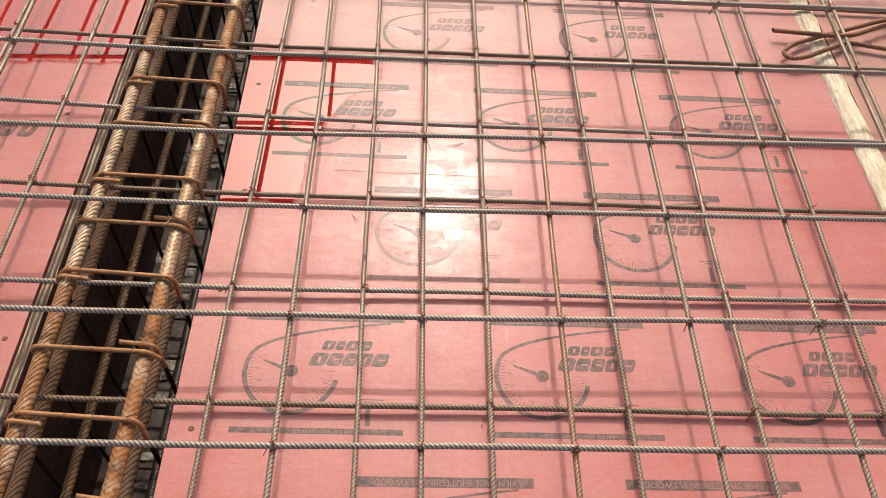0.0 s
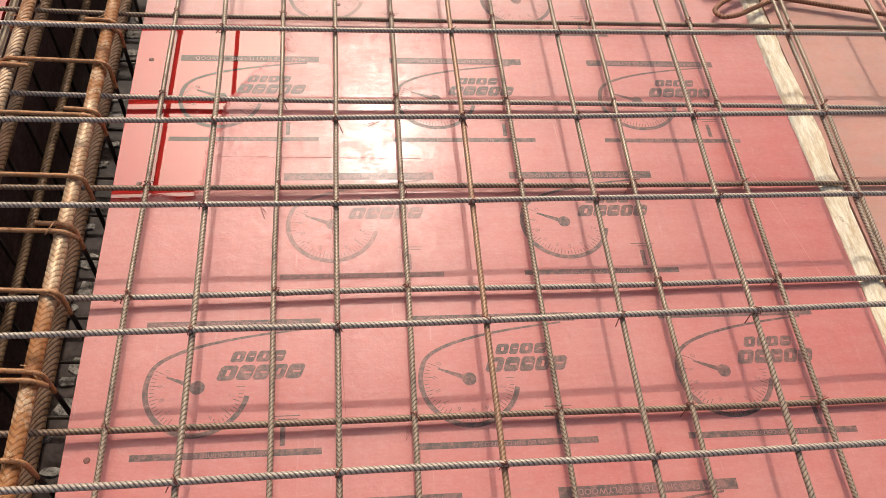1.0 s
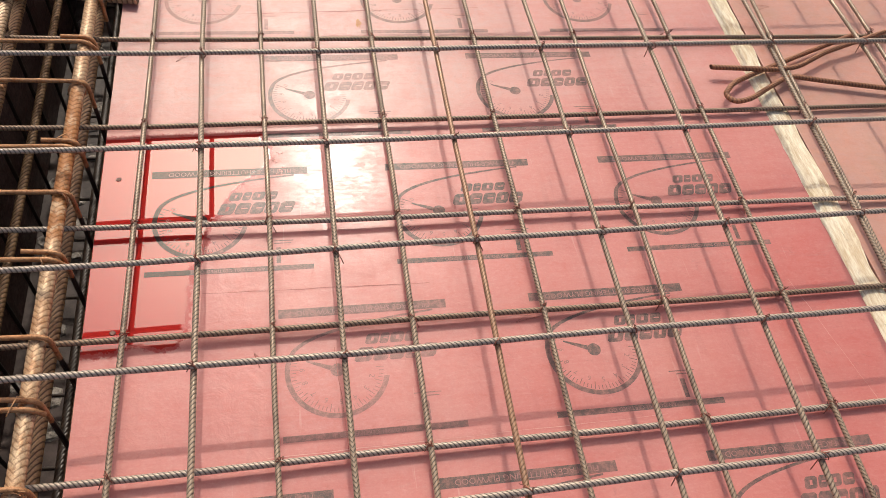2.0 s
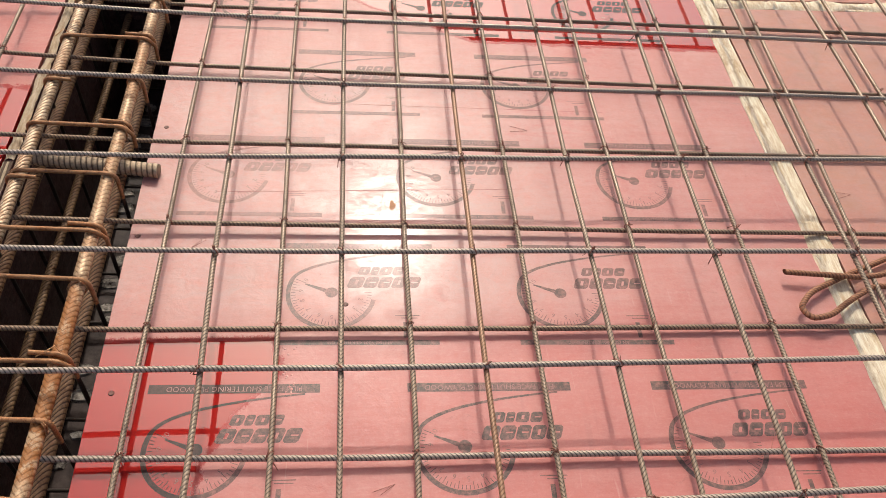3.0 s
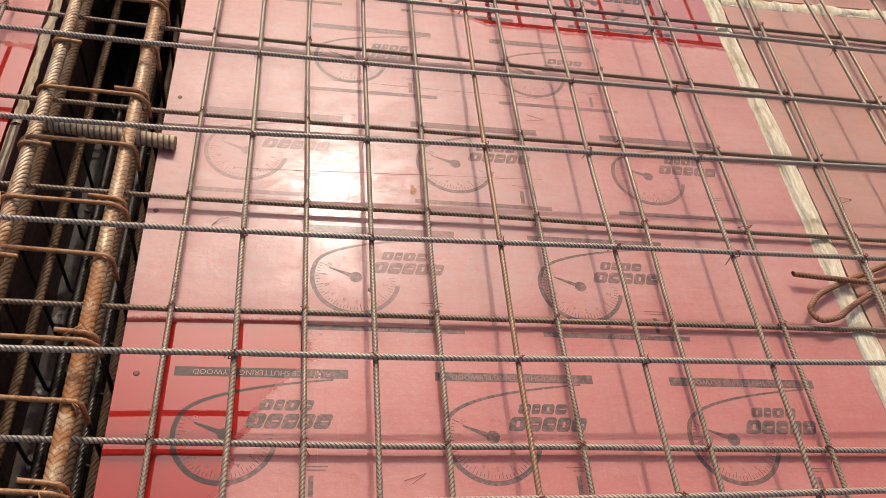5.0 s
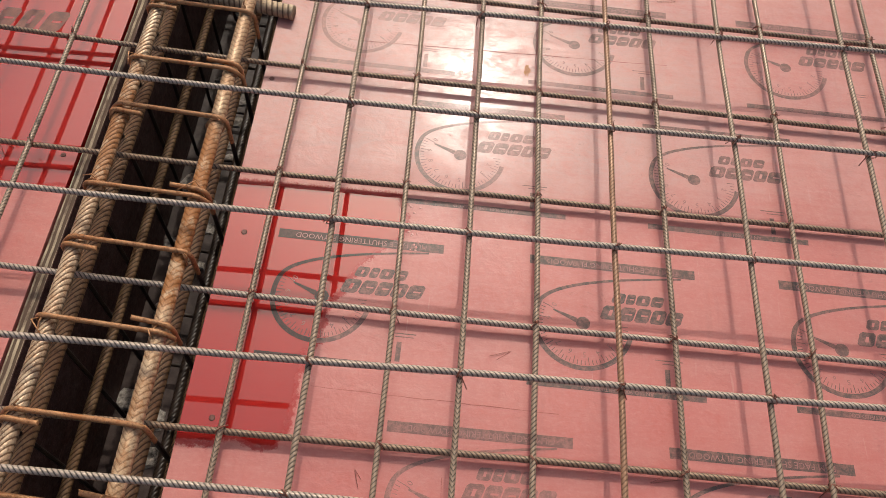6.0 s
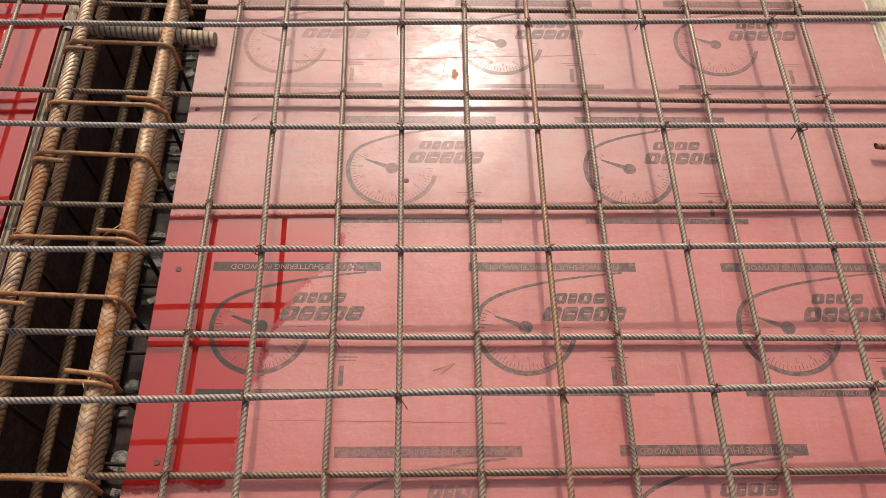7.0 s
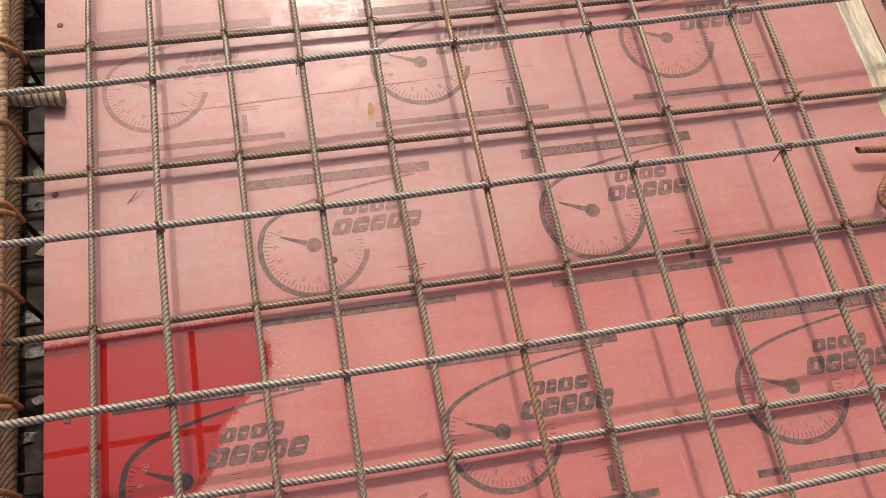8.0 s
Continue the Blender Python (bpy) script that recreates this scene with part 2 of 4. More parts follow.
PLY = film_ply("red_film_plywood", (0.48, 0.073, 0.062), (0.61, 0.330, 0.283), 0.37, "deck", 0.54)
PLY_LEFT = film_ply("red_film_plywood_second", (0.48, 0.070, 0.060), (0.62, 0.31, 0.26), 0.29, "beside beam")
PLY_OLD = film_ply("old_red_film_plywood", (0.46, 0.13, 0.09), (0.62, 0.34, 0.25), 0.45, "", 0.3, 0.75)
# red film ply for the troughs, its colour darkened to paint in their shade
PLY_SHADED = film_ply("shade_darkened_film_plywood", (0.020, 0.007, 0.005), (0.035, 0.015, 0.011), 0.1, "", 0.06, coat=0.0)
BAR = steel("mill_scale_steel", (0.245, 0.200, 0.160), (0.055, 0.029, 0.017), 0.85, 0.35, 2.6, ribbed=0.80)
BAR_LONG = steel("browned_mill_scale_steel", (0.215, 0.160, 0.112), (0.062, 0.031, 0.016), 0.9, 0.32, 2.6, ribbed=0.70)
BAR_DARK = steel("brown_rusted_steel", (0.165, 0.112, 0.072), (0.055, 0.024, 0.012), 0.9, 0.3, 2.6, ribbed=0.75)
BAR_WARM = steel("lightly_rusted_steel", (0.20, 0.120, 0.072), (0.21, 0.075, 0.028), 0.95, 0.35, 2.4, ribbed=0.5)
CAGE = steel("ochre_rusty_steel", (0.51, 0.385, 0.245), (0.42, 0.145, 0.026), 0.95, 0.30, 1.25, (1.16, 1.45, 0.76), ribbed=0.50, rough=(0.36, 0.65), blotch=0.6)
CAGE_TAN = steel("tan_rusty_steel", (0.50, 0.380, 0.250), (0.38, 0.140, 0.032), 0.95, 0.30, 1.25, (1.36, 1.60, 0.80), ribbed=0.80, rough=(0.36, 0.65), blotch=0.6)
# main bars get darker base colours towards the bottom of the cage
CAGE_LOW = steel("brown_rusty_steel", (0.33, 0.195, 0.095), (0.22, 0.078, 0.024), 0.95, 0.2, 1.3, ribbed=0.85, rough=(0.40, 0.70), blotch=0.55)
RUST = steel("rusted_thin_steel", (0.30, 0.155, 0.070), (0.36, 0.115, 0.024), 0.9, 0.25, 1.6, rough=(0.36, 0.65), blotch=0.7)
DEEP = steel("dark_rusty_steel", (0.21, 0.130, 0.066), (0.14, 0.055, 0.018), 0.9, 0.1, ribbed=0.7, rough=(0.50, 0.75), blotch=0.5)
# rusty steel low in the trough, coloured near-black to stand in for shade
SHADE_BLACK = steel("shade_black_steel", (0.030, 0.019, 0.013), (0.022, 0.011, 0.006), 0.9, 0.05)
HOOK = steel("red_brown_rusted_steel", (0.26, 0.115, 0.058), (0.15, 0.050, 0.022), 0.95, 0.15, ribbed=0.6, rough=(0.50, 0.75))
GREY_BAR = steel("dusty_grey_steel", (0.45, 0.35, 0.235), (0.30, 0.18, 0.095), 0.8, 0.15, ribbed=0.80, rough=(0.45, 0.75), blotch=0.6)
WIRE = steel("binding_wire", (0.18, 0.070, 0.045), (0.20, 0.055, 0.028), 0.9, 0.4)


def print_material():
    n = Nodes("grey_printing_ink")
    paled = n.math('ADD', n.ramp(n.noise(0.010, 6, 0.8), 0.44, 0.66, 0, 0.55), n.ramp(n.noise(0.12, 3), 0.42, 0.65, 0, 0.20))
    # besides wear, ink is paled here where glare washes the print out
    paled = n.math('ADD', paled, n.ramp(n.axis(1), 1.36, 1.80, 0, 0.20))
    paled = n.math('ADD', paled, n.math('MULTIPLY', n.box(-0.40, -0.06, 1.66, 1.95, 0.03), 0.25))
    paled = n.math('ADD', paled, n.math('MULTIPLY', n.box(-0.16, 0.16, 0.84, 1.06, 0.03), 0.35))
    paled = n.math('ADD', paled, n.math('MULTIPLY', n.box(-0.06, 0.16, 1.45, 1.70, 0.04), 0.22))
    paled = n.math('MINIMUM', paled, 0.95)
    colour = n.mix(paled, (0.082, 0.067, 0.057), (0.46, 0.19, 0.165))
    colour = n.mix(n.ramp(n.noise(0.05, 5, 0.7), 0.3, 0.7, 0.0, 0.09), colour, (0.55, 0.38, 0.34))
    mirror, damp = n.puddle("deck")
    colour = n.mix(n.math('MULTIPLY', mirror, 0.75), colour, (0.026, 0.020, 0.018))
    dry = n.math('SUBTRACT', 1.0, mirror)
    n.slope(*GLARE_LEAN, n.bump(n.noise(0.003, 3), n.math('MULTIPLY', dry, 0.05), 0.0008))
    rough = n.math('ADD', n.math('MULTIPLY', n.ramp(n.noise(0.01, 4, 0.7), 0.3, 0.7, 0.34, 0.46), dry), n.math('MULTIPLY', mirror, 0.025))
    return n.done(colour, rough, Specular_IOR_Level=n.ramp(mirror, 0, 1, 0.26, 0.38), Coat_Weight=n.math('MULTIPLY', dry, n.ramp(paled, 0.1, 0.6, 0.015, 0.10)), Coat_Roughness=0.16)


def laminated_edge():
    n = Nodes("plywood_edge")
    wobble = n.ramp(n.noise(0.02, 3, 0.6, (1, 0.3, 1)), 0.3, 0.7, -0.7, 0.7)
    layer = n.math('SINE', n.math('ADD', n.math('MULTIPLY', n.axis(0), 2 * math.pi / 0.0090), wobble))
    dirt = n.ramp(n.noise(0.015, 5, 0.7, (1, 0.3, 1)), 0.40, 0.62, 0, 0.9)
    colour = n.mix(n.ramp(layer, -0.25, 0.35), (0.10, 0.065, 0.042), (0.46, 0.37, 0.25))
    n.bump(layer, 0.4, 0.002)
    return n.done(n.mix(dirt, colour, (0.10, 0.06, 0.04)), 0.9)


def plain(name, a, b, size, rough=0.6, bump=0.2, stretch=(1, 1, 1), shine=0.4, flush=False):
    n = Nodes(name)
    f = n.math('ADD', n.math('MULTIPLY', n.noise(size, 5, 0.7, stretch), 0.7), n.math('MULTIPLY', n.noise(size * 8, 3, 0.5, stretch), 0.3))
    relief = n.bump(n.noise(size * 0.5, 5, 0.7, stretch), bump, 0.001)
    if flush:
        n.slope(*GLARE_LEAN, relief)
    return n.done(n.mix(n.ramp(f, 0.35, 0.65), a, b), rough, Specular_IOR_Level=shine)


def timber_material(name, pale, tan):
    n = Nodes(name)
    grain = n.noise(0.006, 5, 0.7, (1, 0.12, 1))
    colour = n.mix(n.ramp(grain, 0.38, 0.62), pale, tan)
    colour = n.mix(n.ramp(n.noise(0.05, 6, 0.8, (1, 0.5, 1)), 0.52, 0.64, 0, 0.65), colour, (0.46, 0.29, 0.15))
    colour = n.mix(n.ramp(n.noise(0.008, 5, 0.8, (1, 0.3, 1), distort=1.0), 0.60, 0.70, 0, 0.7), colour, (0.22, 0.12, 0.07))
    n.bump(n.noise(0.004, 5, 0.7, (1, 0.2, 1)), 0.9, 0.002)
    return n.done(colour, 0.8)


INK = print_material()
INK_FINE = plain("worn_fine_ink", (0.17, 0.105, 0.09), (0.42, 0.19, 0.165), 0.012, 0.4, 0.0, (1, 1, 1), 0.25, flush=True)
INK_MARK = plain("green_grey_ink", (0.13, 0.085, 0.07), (0.34, 0.15, 0.12), 0.02, 0.4, 0.0, (1, 1, 1), 0.2, flush=True)
INK_TEXT = plain("pale_lettering", (0.44, 0.20, 0.18), (0.24, 0.12, 0.105), 0.01, 0.4, 0.0, flush=True)
# red that paints a reflection on the strip at the deck's end
REFLECTED_RED = plain("painted_red_reflection", (0.33, 0.005, 0.005), (0.18, 0.004, 0.004), 0.02, 0.35, 0.1, (1, 1, 1), 0.12, flush=True)
TIMBER = timber_material("pale_splintered_timber", (0.90, 0.82, 0.64), (0.66, 0.50, 0.31))
WEATHERED = timber_material("weathered_timber", (0.58, 0.47, 0.33), (0.36, 0.25, 0.15))
EDGE = laminated_edge()
# mottled brown trough bottom, its tones lowered to paint in the shade
SHADED_BOTTOM = plain("shade_darkened_brown_bottom", (0.020, 0.009, 0.007), (0.095, 0.066, 0.058), 0.03, 0.40, 0.6, (1, 1, 1), 0.3)
SOIL = plain("bare_ground", (0.20, 0.16, 0.12), (0.12, 0.09, 0.07), 0.3, 0.9, 0.5)
SCREW = plain("rusty_screw_head", (0.20, 0.07, 0.05), (0.12, 0.05, 0.04), 0.003, 0.5, 0.2)


# ---- mesh helpers ----
def mesh_of(name, verts, faces, material, smooth=False):
    me = bpy.data.meshes.new(name)
    me.from_pydata([tuple(v) for v in verts], [], faces)
    me.materials.append(material)
    if smooth:
        me.polygons.foreach_set("use_smooth", [True] * len(me.polygons))
    me.update()
    return me


def bm_mesh(name, bm, material, smooth=False):
    me = bpy.data.meshes.new(name)
    bm.normal_update()
    bm.to_mesh(me)
    bm.free()
    me.materials.append(material)
    if smooth:
        me.polygons.foreach_set("use_smooth", [True] * len(me.polygons))
    return me


def put(name, me, parent=None, m=None, label=""):
    ob = new(name, me)
    if parent is not None:
        ob.parent = parent
    if m is not None:
        ob.matrix_basis = m
    if label:
        tagged(ob, label)
    return ob


def board(x0, x1, y0, y1, z0, z1, bevel=0.0006):
    """A board with softened edges."""
    bm = bmesh.new()
    bmesh.ops.create_cube(bm, size=1.0)
    bmesh.ops.scale(bm, vec=(x1 - x0, y1 - y0, z1 - z0), verts=bm.verts)
    bmesh.ops.translate(bm, vec=((x0 + x1) / 2, (y0 + y1) / 2, (z0 + z1) / 2), verts=bm.verts)
    bmesh.ops.bevel(bm, geom=list(bm.edges), offset=bevel, segments=2, affect='EDGES', profile=0.5)
    return bm


ROPE = ((0.0, 0.0), (0.20, 0.9), (0.45, 1.0), (0.72, 0.9))
CREST = ((0.0, 0.0), (0.14, 0.0), (0.26, 0.85), (0.52, 1.0), (0.86, 0.85))


def tube_along(points, radius, sides=8, rib=0.0, pitch=0.008, slant=0.5, caps=True, spin=0.0, profile=ROPE, chevron=False):
    """A round bar along a line of points; rib raises slanting ribs along it."""
    pts = [Vector(p) for p in points]
    cum = [0.0]
    for a, b in zip(pts, pts[1:]):
        cum.append(cum[-1] + (b - a).length)
    if rib:
        count = max(2, int(cum[-1] / pitch))
        steps = []
        for k in range(count):
            for part, h in profile:
                steps.append(((k + part) * cum[-1] / count, h))
        steps.append((cum[-1], 0.0))
    else:
        steps = [(c, 0.0) for c in cum]
    verts, faces, seg = [], [], 0
    side = None
    for d, h in steps:
        while seg < len(pts) - 2 and d > cum[seg + 1] + 1e-9:
            seg += 1
        f = (d - cum[seg]) / max(1e-9, cum[seg + 1] - cum[seg])
        centre = pts[seg].lerp(pts[seg + 1], f)
        if rib:
            along = (pts[seg + 1] - pts[seg]).normalized()
        else:
            i = cum.index(d) if d in cum else seg
            along = (pts[min(i + 1, len(pts) - 1)] - pts[max(i - 1, 0)]).normalized()
        if side is None:
            side = along.cross(Vector((0, 0, 1)))
            if side.length < 0.1:
                side = along.cross(Vector((1, 0, 0)))
        side = (side - along * side.dot(along)).normalized()
        up = side.cross(along)
        for i in range(sides):
            a = 2 * math.pi * i / sides + math.pi / 2
            flank = abs(math.cos(a + spin)) ** 6
            r = radius + rib * h * (1 - 0.8 * flank) + (rib * 0.9 * flank if rib else 0)
            turn = abs(math.cos(a)) if chevron else math.cos(a)
            shift = slant * radius * turn if 0 < d < cum[-1] else 0.0
            verts.append(centre + side * (r * math.cos(a)) + up * (r * math.sin(a)) + along * shift)
    n = len(steps)
    for k in range(n - 1):
        for i in range(sides):
            j = (i + 1) % sides
            faces.append((k * sides + i, (k + 1) * sides + i, (k + 1) * sides + j, k * sides + j))
    if caps:
        faces.append(tuple(range(sides)))
        faces.append(tuple(reversed(range((n - 1) * sides, n * sides))))
    return verts, faces


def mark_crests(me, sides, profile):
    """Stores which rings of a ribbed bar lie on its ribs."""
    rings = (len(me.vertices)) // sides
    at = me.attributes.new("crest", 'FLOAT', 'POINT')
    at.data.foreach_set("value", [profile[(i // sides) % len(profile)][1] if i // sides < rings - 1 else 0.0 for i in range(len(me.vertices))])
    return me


def bend(points, radius=0.02, steps=4):
    """Rounds the corners of a line of points."""
    pts = [Vector(p) for p in points]
    out = [pts[0]]
    for a, b, c in zip(pts, pts[1:], pts[2:]):
        r = min(radius, (a - b).length * 0.49, (c - b).length * 0.49)
        p, q = b + (a - b).normalized() * r, b + (c - b).normalized() * r
        for k in range(steps + 1):
            t = k / steps
            out.append(p * (1 - t) ** 2 + b * 2 * t * (1 - t) + q * t * t)
    return out + [pts[-1]]


# ---- ground far below ----
ground = put("ground", bm_mesh("ground", board(-60, 60, -60, 60, -0.56, -0.43), SOIL))
tagged(ground, "bare brown earth under the formwork", "ground", kind="structure")

floor = new("floor")
tagged(floor, "timber falsework that carries the plywood deck", "floor", kind="structure")
for x0, x1, y0, y1 in ((-1.878, -0.669, -2.44, 2.543), (-0.388, 2.07, -2.44, 2.543), (-1.878, 2.07, 2.947, 4.2)):
    put("falsework", bm_mesh("falsework", board(x0, x1, y0, y1, -0.43, -0.0515 if x0 > -1 else -0.0125), SOIL), floor)
for x0, x1 in ((-0.388, 0.812), (0.862, 2.07)):
    put("falsework", bm_mesh("falsework", board(x0, x1, -2.44, 2.36, -0.051, -0.0125), SOIL), floor)

# ---- the plywood deck ----
SHEETS = "plywood sheets of the deck"


def sheet(x0, x1, y0, y1, material, label):
    ob = put("plywood_sheet", bm_mesh("plywood_sheet", board(x0, x1, y0, y1, -0.012, 0.0), material))
    return tagged(ob, label, "plywood sheet", SHEETS)


deck = sheet(-0.4067, 0.8134, 0.0, 2.44, PLY, "red film-faced plywood sheet with grey stamps and a puddle")
deck_left = sheet(-1.878, -0.6680, 0.0, 2.44, PLY_LEFT, "red film-faced plywood sheet with a puddle beside the beam")
sheet(0.861, 2.07, -0.05, 2.388, PLY_OLD, "older faded brownish-red plywood sheet under the rebar")
sheet(-0.4067, 0.8134, -2.443, -0.003, PLY, "red film-faced plywood sheet behind the stamped one")
sheet(0.861, 2.07, -2.49, -0.053, PLY_OLD, "faded brownish-red plywood sheet at the deck's edge")
sheet(-1.878, -0.6680, -2.443, -0.003, PLY_LEFT, "red film-faced plywood sheet on the far side of the beam")
sheet(0.83, 2.07, 2.43, 2.54, PLY_OLD, "narrow red plywood offcut along the cross beam")
sheet(-0.4067, 0.8134, 2.95, 4.2, PLY, "red film-faced plywood sheet beyond the cross beam")
sheet(0.83, 2.07, 2.95, 4.2, PLY_OLD, "faded red plywood sheet beyond the cross beam")
sheet(-1.878, -0.6680, 2.95, 4.2, PLY_LEFT, "red plywood sheet beyond the cross beam")


def ragged_strip(x0, x1, y0, y1, z, thick, rough, material, name, along=1, seed=1, cells=60):
    """A strip with uneven edges and a lumpy top, its length along x (0) or y (1)."""
    rng = random.Random(seed)
    verts, faces, across = [], [], 5
    for k in range(cells + 1):
        f = k / cells
        lo = rough * (1.6 * noise.noise((f * cells * 0.09, seed, 0)) + 0.9 * noise.noise((f * cells * 0.45, seed, 3)))
        hi = rough * (1.6 * noise.noise((f * cells * 0.09, seed, 7)) + 0.9 * noise.noise((f * cells * 0.45, seed, 9)))
        for j in range(across):
            g = j / (across - 1)
            a = (x0 if along else y0) + lo
            b = (x1 if along else y1) + hi
            p = a + (b - a) * g
            q = (y0 + (y1 - y0) * f) if along else (x0 + (x1 - x0) * f)
            h = z + (thick * rng.uniform(0.5, 1.0) if 0 < j < across - 1 else 0.0002)
            verts.append((p, q, h) if along else (q, p, h))
    for k in range(cells):
        for j in range(across - 1):
            f = (k * across + j, k * across + j + 1, (k + 1) * across + j + 1, (k + 1) * across + j)
            faces.append(f if along else tuple(reversed(f)))
    return mesh_of(name, verts, faces, material, True)


def timber(x0, x1, y0, y1, along, label, seed):
    ob = put("timber_strip", bm_mesh("timber_strip", board(x0, x1, y0, y1, -0.05, -0.001, 0.002), TIMBER))
    tagged(ob, label, "timber strip", "pale timber strips")
    put("splintered_top", ragged_strip(x0 - 0.001, x1 + 0.001, y0, y1, -0.001, 0.0065, 0.0085, TIMBER, "splintered_top", along, seed, 160), ob)
    return ob


timber(0.815, 0.858, -2.4, 2.54, 1, "pale splintered timber strip filling the gap between sheets", 3)
timber(0.861, 2.05, 2.391, 2.427, 0, "pale cracked timber strip across the sheet's end", 5)

# ---- printed stamps ----
LIFT = 0.0002


def flat(polys, name, material, lift=LIFT):
    verts, faces = [], []
    for poly in polys:
        faces.append(tuple(range(len(verts), len(verts) + len(poly))))
        verts += [(x, y, lift) for x, y in poly]
    return mesh_of(name, verts, faces, material)


def ribbon(points, widths):
    """Quads along a line in the plane."""
    out = []
    sides = []
    for i, p in enumerate(points):
        a, b = points[max(0, i - 1)], points[min(len(points) - 1, i + 1)]
        d = Vector((b[0] - a[0], b[1] - a[1])).normalized()
        w = widths[i] / 2 if isinstance(widths, list) else widths / 2
        sides.append(((p[0] - d.y * w, p[1] + d.x * w), (p[0] + d.y * w, p[1] - d.x * w)))
    for (a, b), (c, d) in zip(sides, sides[1:]):
        out.append([a, b, d, c])
    return out


def mark_block(x, y, w, h, lean, slot):
    """A slanting block cut by a slit: a plain shape of the mark."""
    def pt(u, v):
        return (x + u * w + lean * v * h, y + v * h)
    u0, u1, v0, v1 = (0.36, 0.84, 0.45, 0.56) if slot else (0.42, 0.62, 0.30, 0.70)
    polys = [[pt(0.16, 0), pt(0.86, 0), pt(1, 0.14), pt(1, v0), pt(0, v0), pt(0, 0.14)], [pt(0, v1), pt(1, v1), pt(1, 0.84), pt(0.84, 1), pt(0.14, 1), pt(0, 0.84)],
             [pt(0, v0), pt(u0, v0), pt(u0, v1), pt(0, v1)], [pt(u1, v0), pt(1, v0), pt(1, v1), pt(u1, v1)]]
    return polys


def stamp_mesh():
    """Dial with needle, sweep line, block mark and two caption bars, about the dial's hub."""
    polys, r = [], 0.0715
    arc = [math.radians(a) for a in range(-12, -206, -5)]
    line = [(r * math.cos(a), r * math.sin(a)) for a in arc]
    last, hold, end = Vector(line[-1]), Vector((-0.052, 0.070)), Vector((0.15, 0.0905))
    sweep = [last * (1 - t) ** 2 + hold * 2 * t * (1 - t) + end * t * t for t in [(k + 1) / 24 for k in range(24)]]
    line += [(p.x, p.y) for p in sweep]
    widths = [0.0075] * len(arc) + [0.0065 - 0.0035 * (k + 1) / 24 for k in range(24)]
    polys += ribbon(line, widths)
    for k in range(41):
        a = math.radians(155 + k * 205 / 40)
        long = 0.012 if k % 4 == 0 else 0.007
        p, q = r - 0.005, r - 0.005 - long
        polys += ribbon([(p * math.cos(a), p * math.sin(a)), (q * math.cos(a), q * math.sin(a))], 0.0011)
    polys.append([(0.0105 * math.cos(a), 0.0105 * math.sin(a)) for a in [math.radians(18 * k) for k in range(20)]])
    a = math.radians(158)
    polys += ribbon([(0.0104 * math.cos(a), 0.0104 * math.sin(a)), (0.048 * math.cos(a), 0.048 * math.sin(a))], [0.0078, 0.0025])
    x = 0.024
    for k, w in enumerate((0.025, 0.022, 0.021, 0.021, 0.023)):
        polys += mark_block(x, 0.010, w, 0.0235, 0.35, 0 if k in (0, 3) else 1)
        x += w + 0.0020
    x = 0.042
    for k, w in enumerate((0.019, 0.013, 0.020, 0.018)):
        polys += mark_block(x, 0.0385, w, 0.0175, 0.3, k % 2)
        x += w + 0.0022
    polys.append([(-0.082, 0.0925), (0.172, 0.0925), (0.172, 0.108), (-0.082, 0.108)])
    polys.append([(-0.080, -0.105), (0.176, -0.105), (0.176, -0.0955), (-0.080, -0.0955)])
    polys.append([(0.105, -0.048), (0.145, -0.048), (0.145, -0.0465), (0.105, -0.0465)])
    polys.append([(0.115, -0.053), (0.142, -0.053), (0.142, -0.0515), (0.115, -0.0515)])
    return flat(polys, "printed_stamp", INK)


def words(body, size, material, name, bold=0.0):
    """Words as a flat mesh, centred."""
    curve = bpy.data.curves.new(name, 'FONT')
    curve.body, curve.size, curve.align_x, curve.align_y, curve.resolution_u = body, size, 'CENTER', 'CENTER', 2
    curve.offset = bold
    ob = bpy.data.objects.new(name, curve)
    scene.collection.objects.link(ob)
    dep = bpy.context.evaluated_depsgraph_get()
    me = bpy.data.meshes.new_from_object(ob.evaluated_get(dep))
    bpy.data.objects.remove(ob)
    me.materials.clear()
    me.materials.append(material)
    return me


STAMP = stamp_mesh()
CAPTION = words("FILM FACE SHUTTERING PLYWOOD", 0.0125, INK_TEXT, "caption_lettering")
CAPTION_LOW = words("AN ISO 9001 CERTIFIED CO.", 0.0085, INK_TEXT, "caption_lettering")
ONE = words("1", 0.040, INK, "figure", 0.0016)
DIGITS = {d: words(d, 0.0115, INK_FINE, "dial_figure") for d in ("2", "3", "4", "5", "6", "7", "8", "9", "10")}
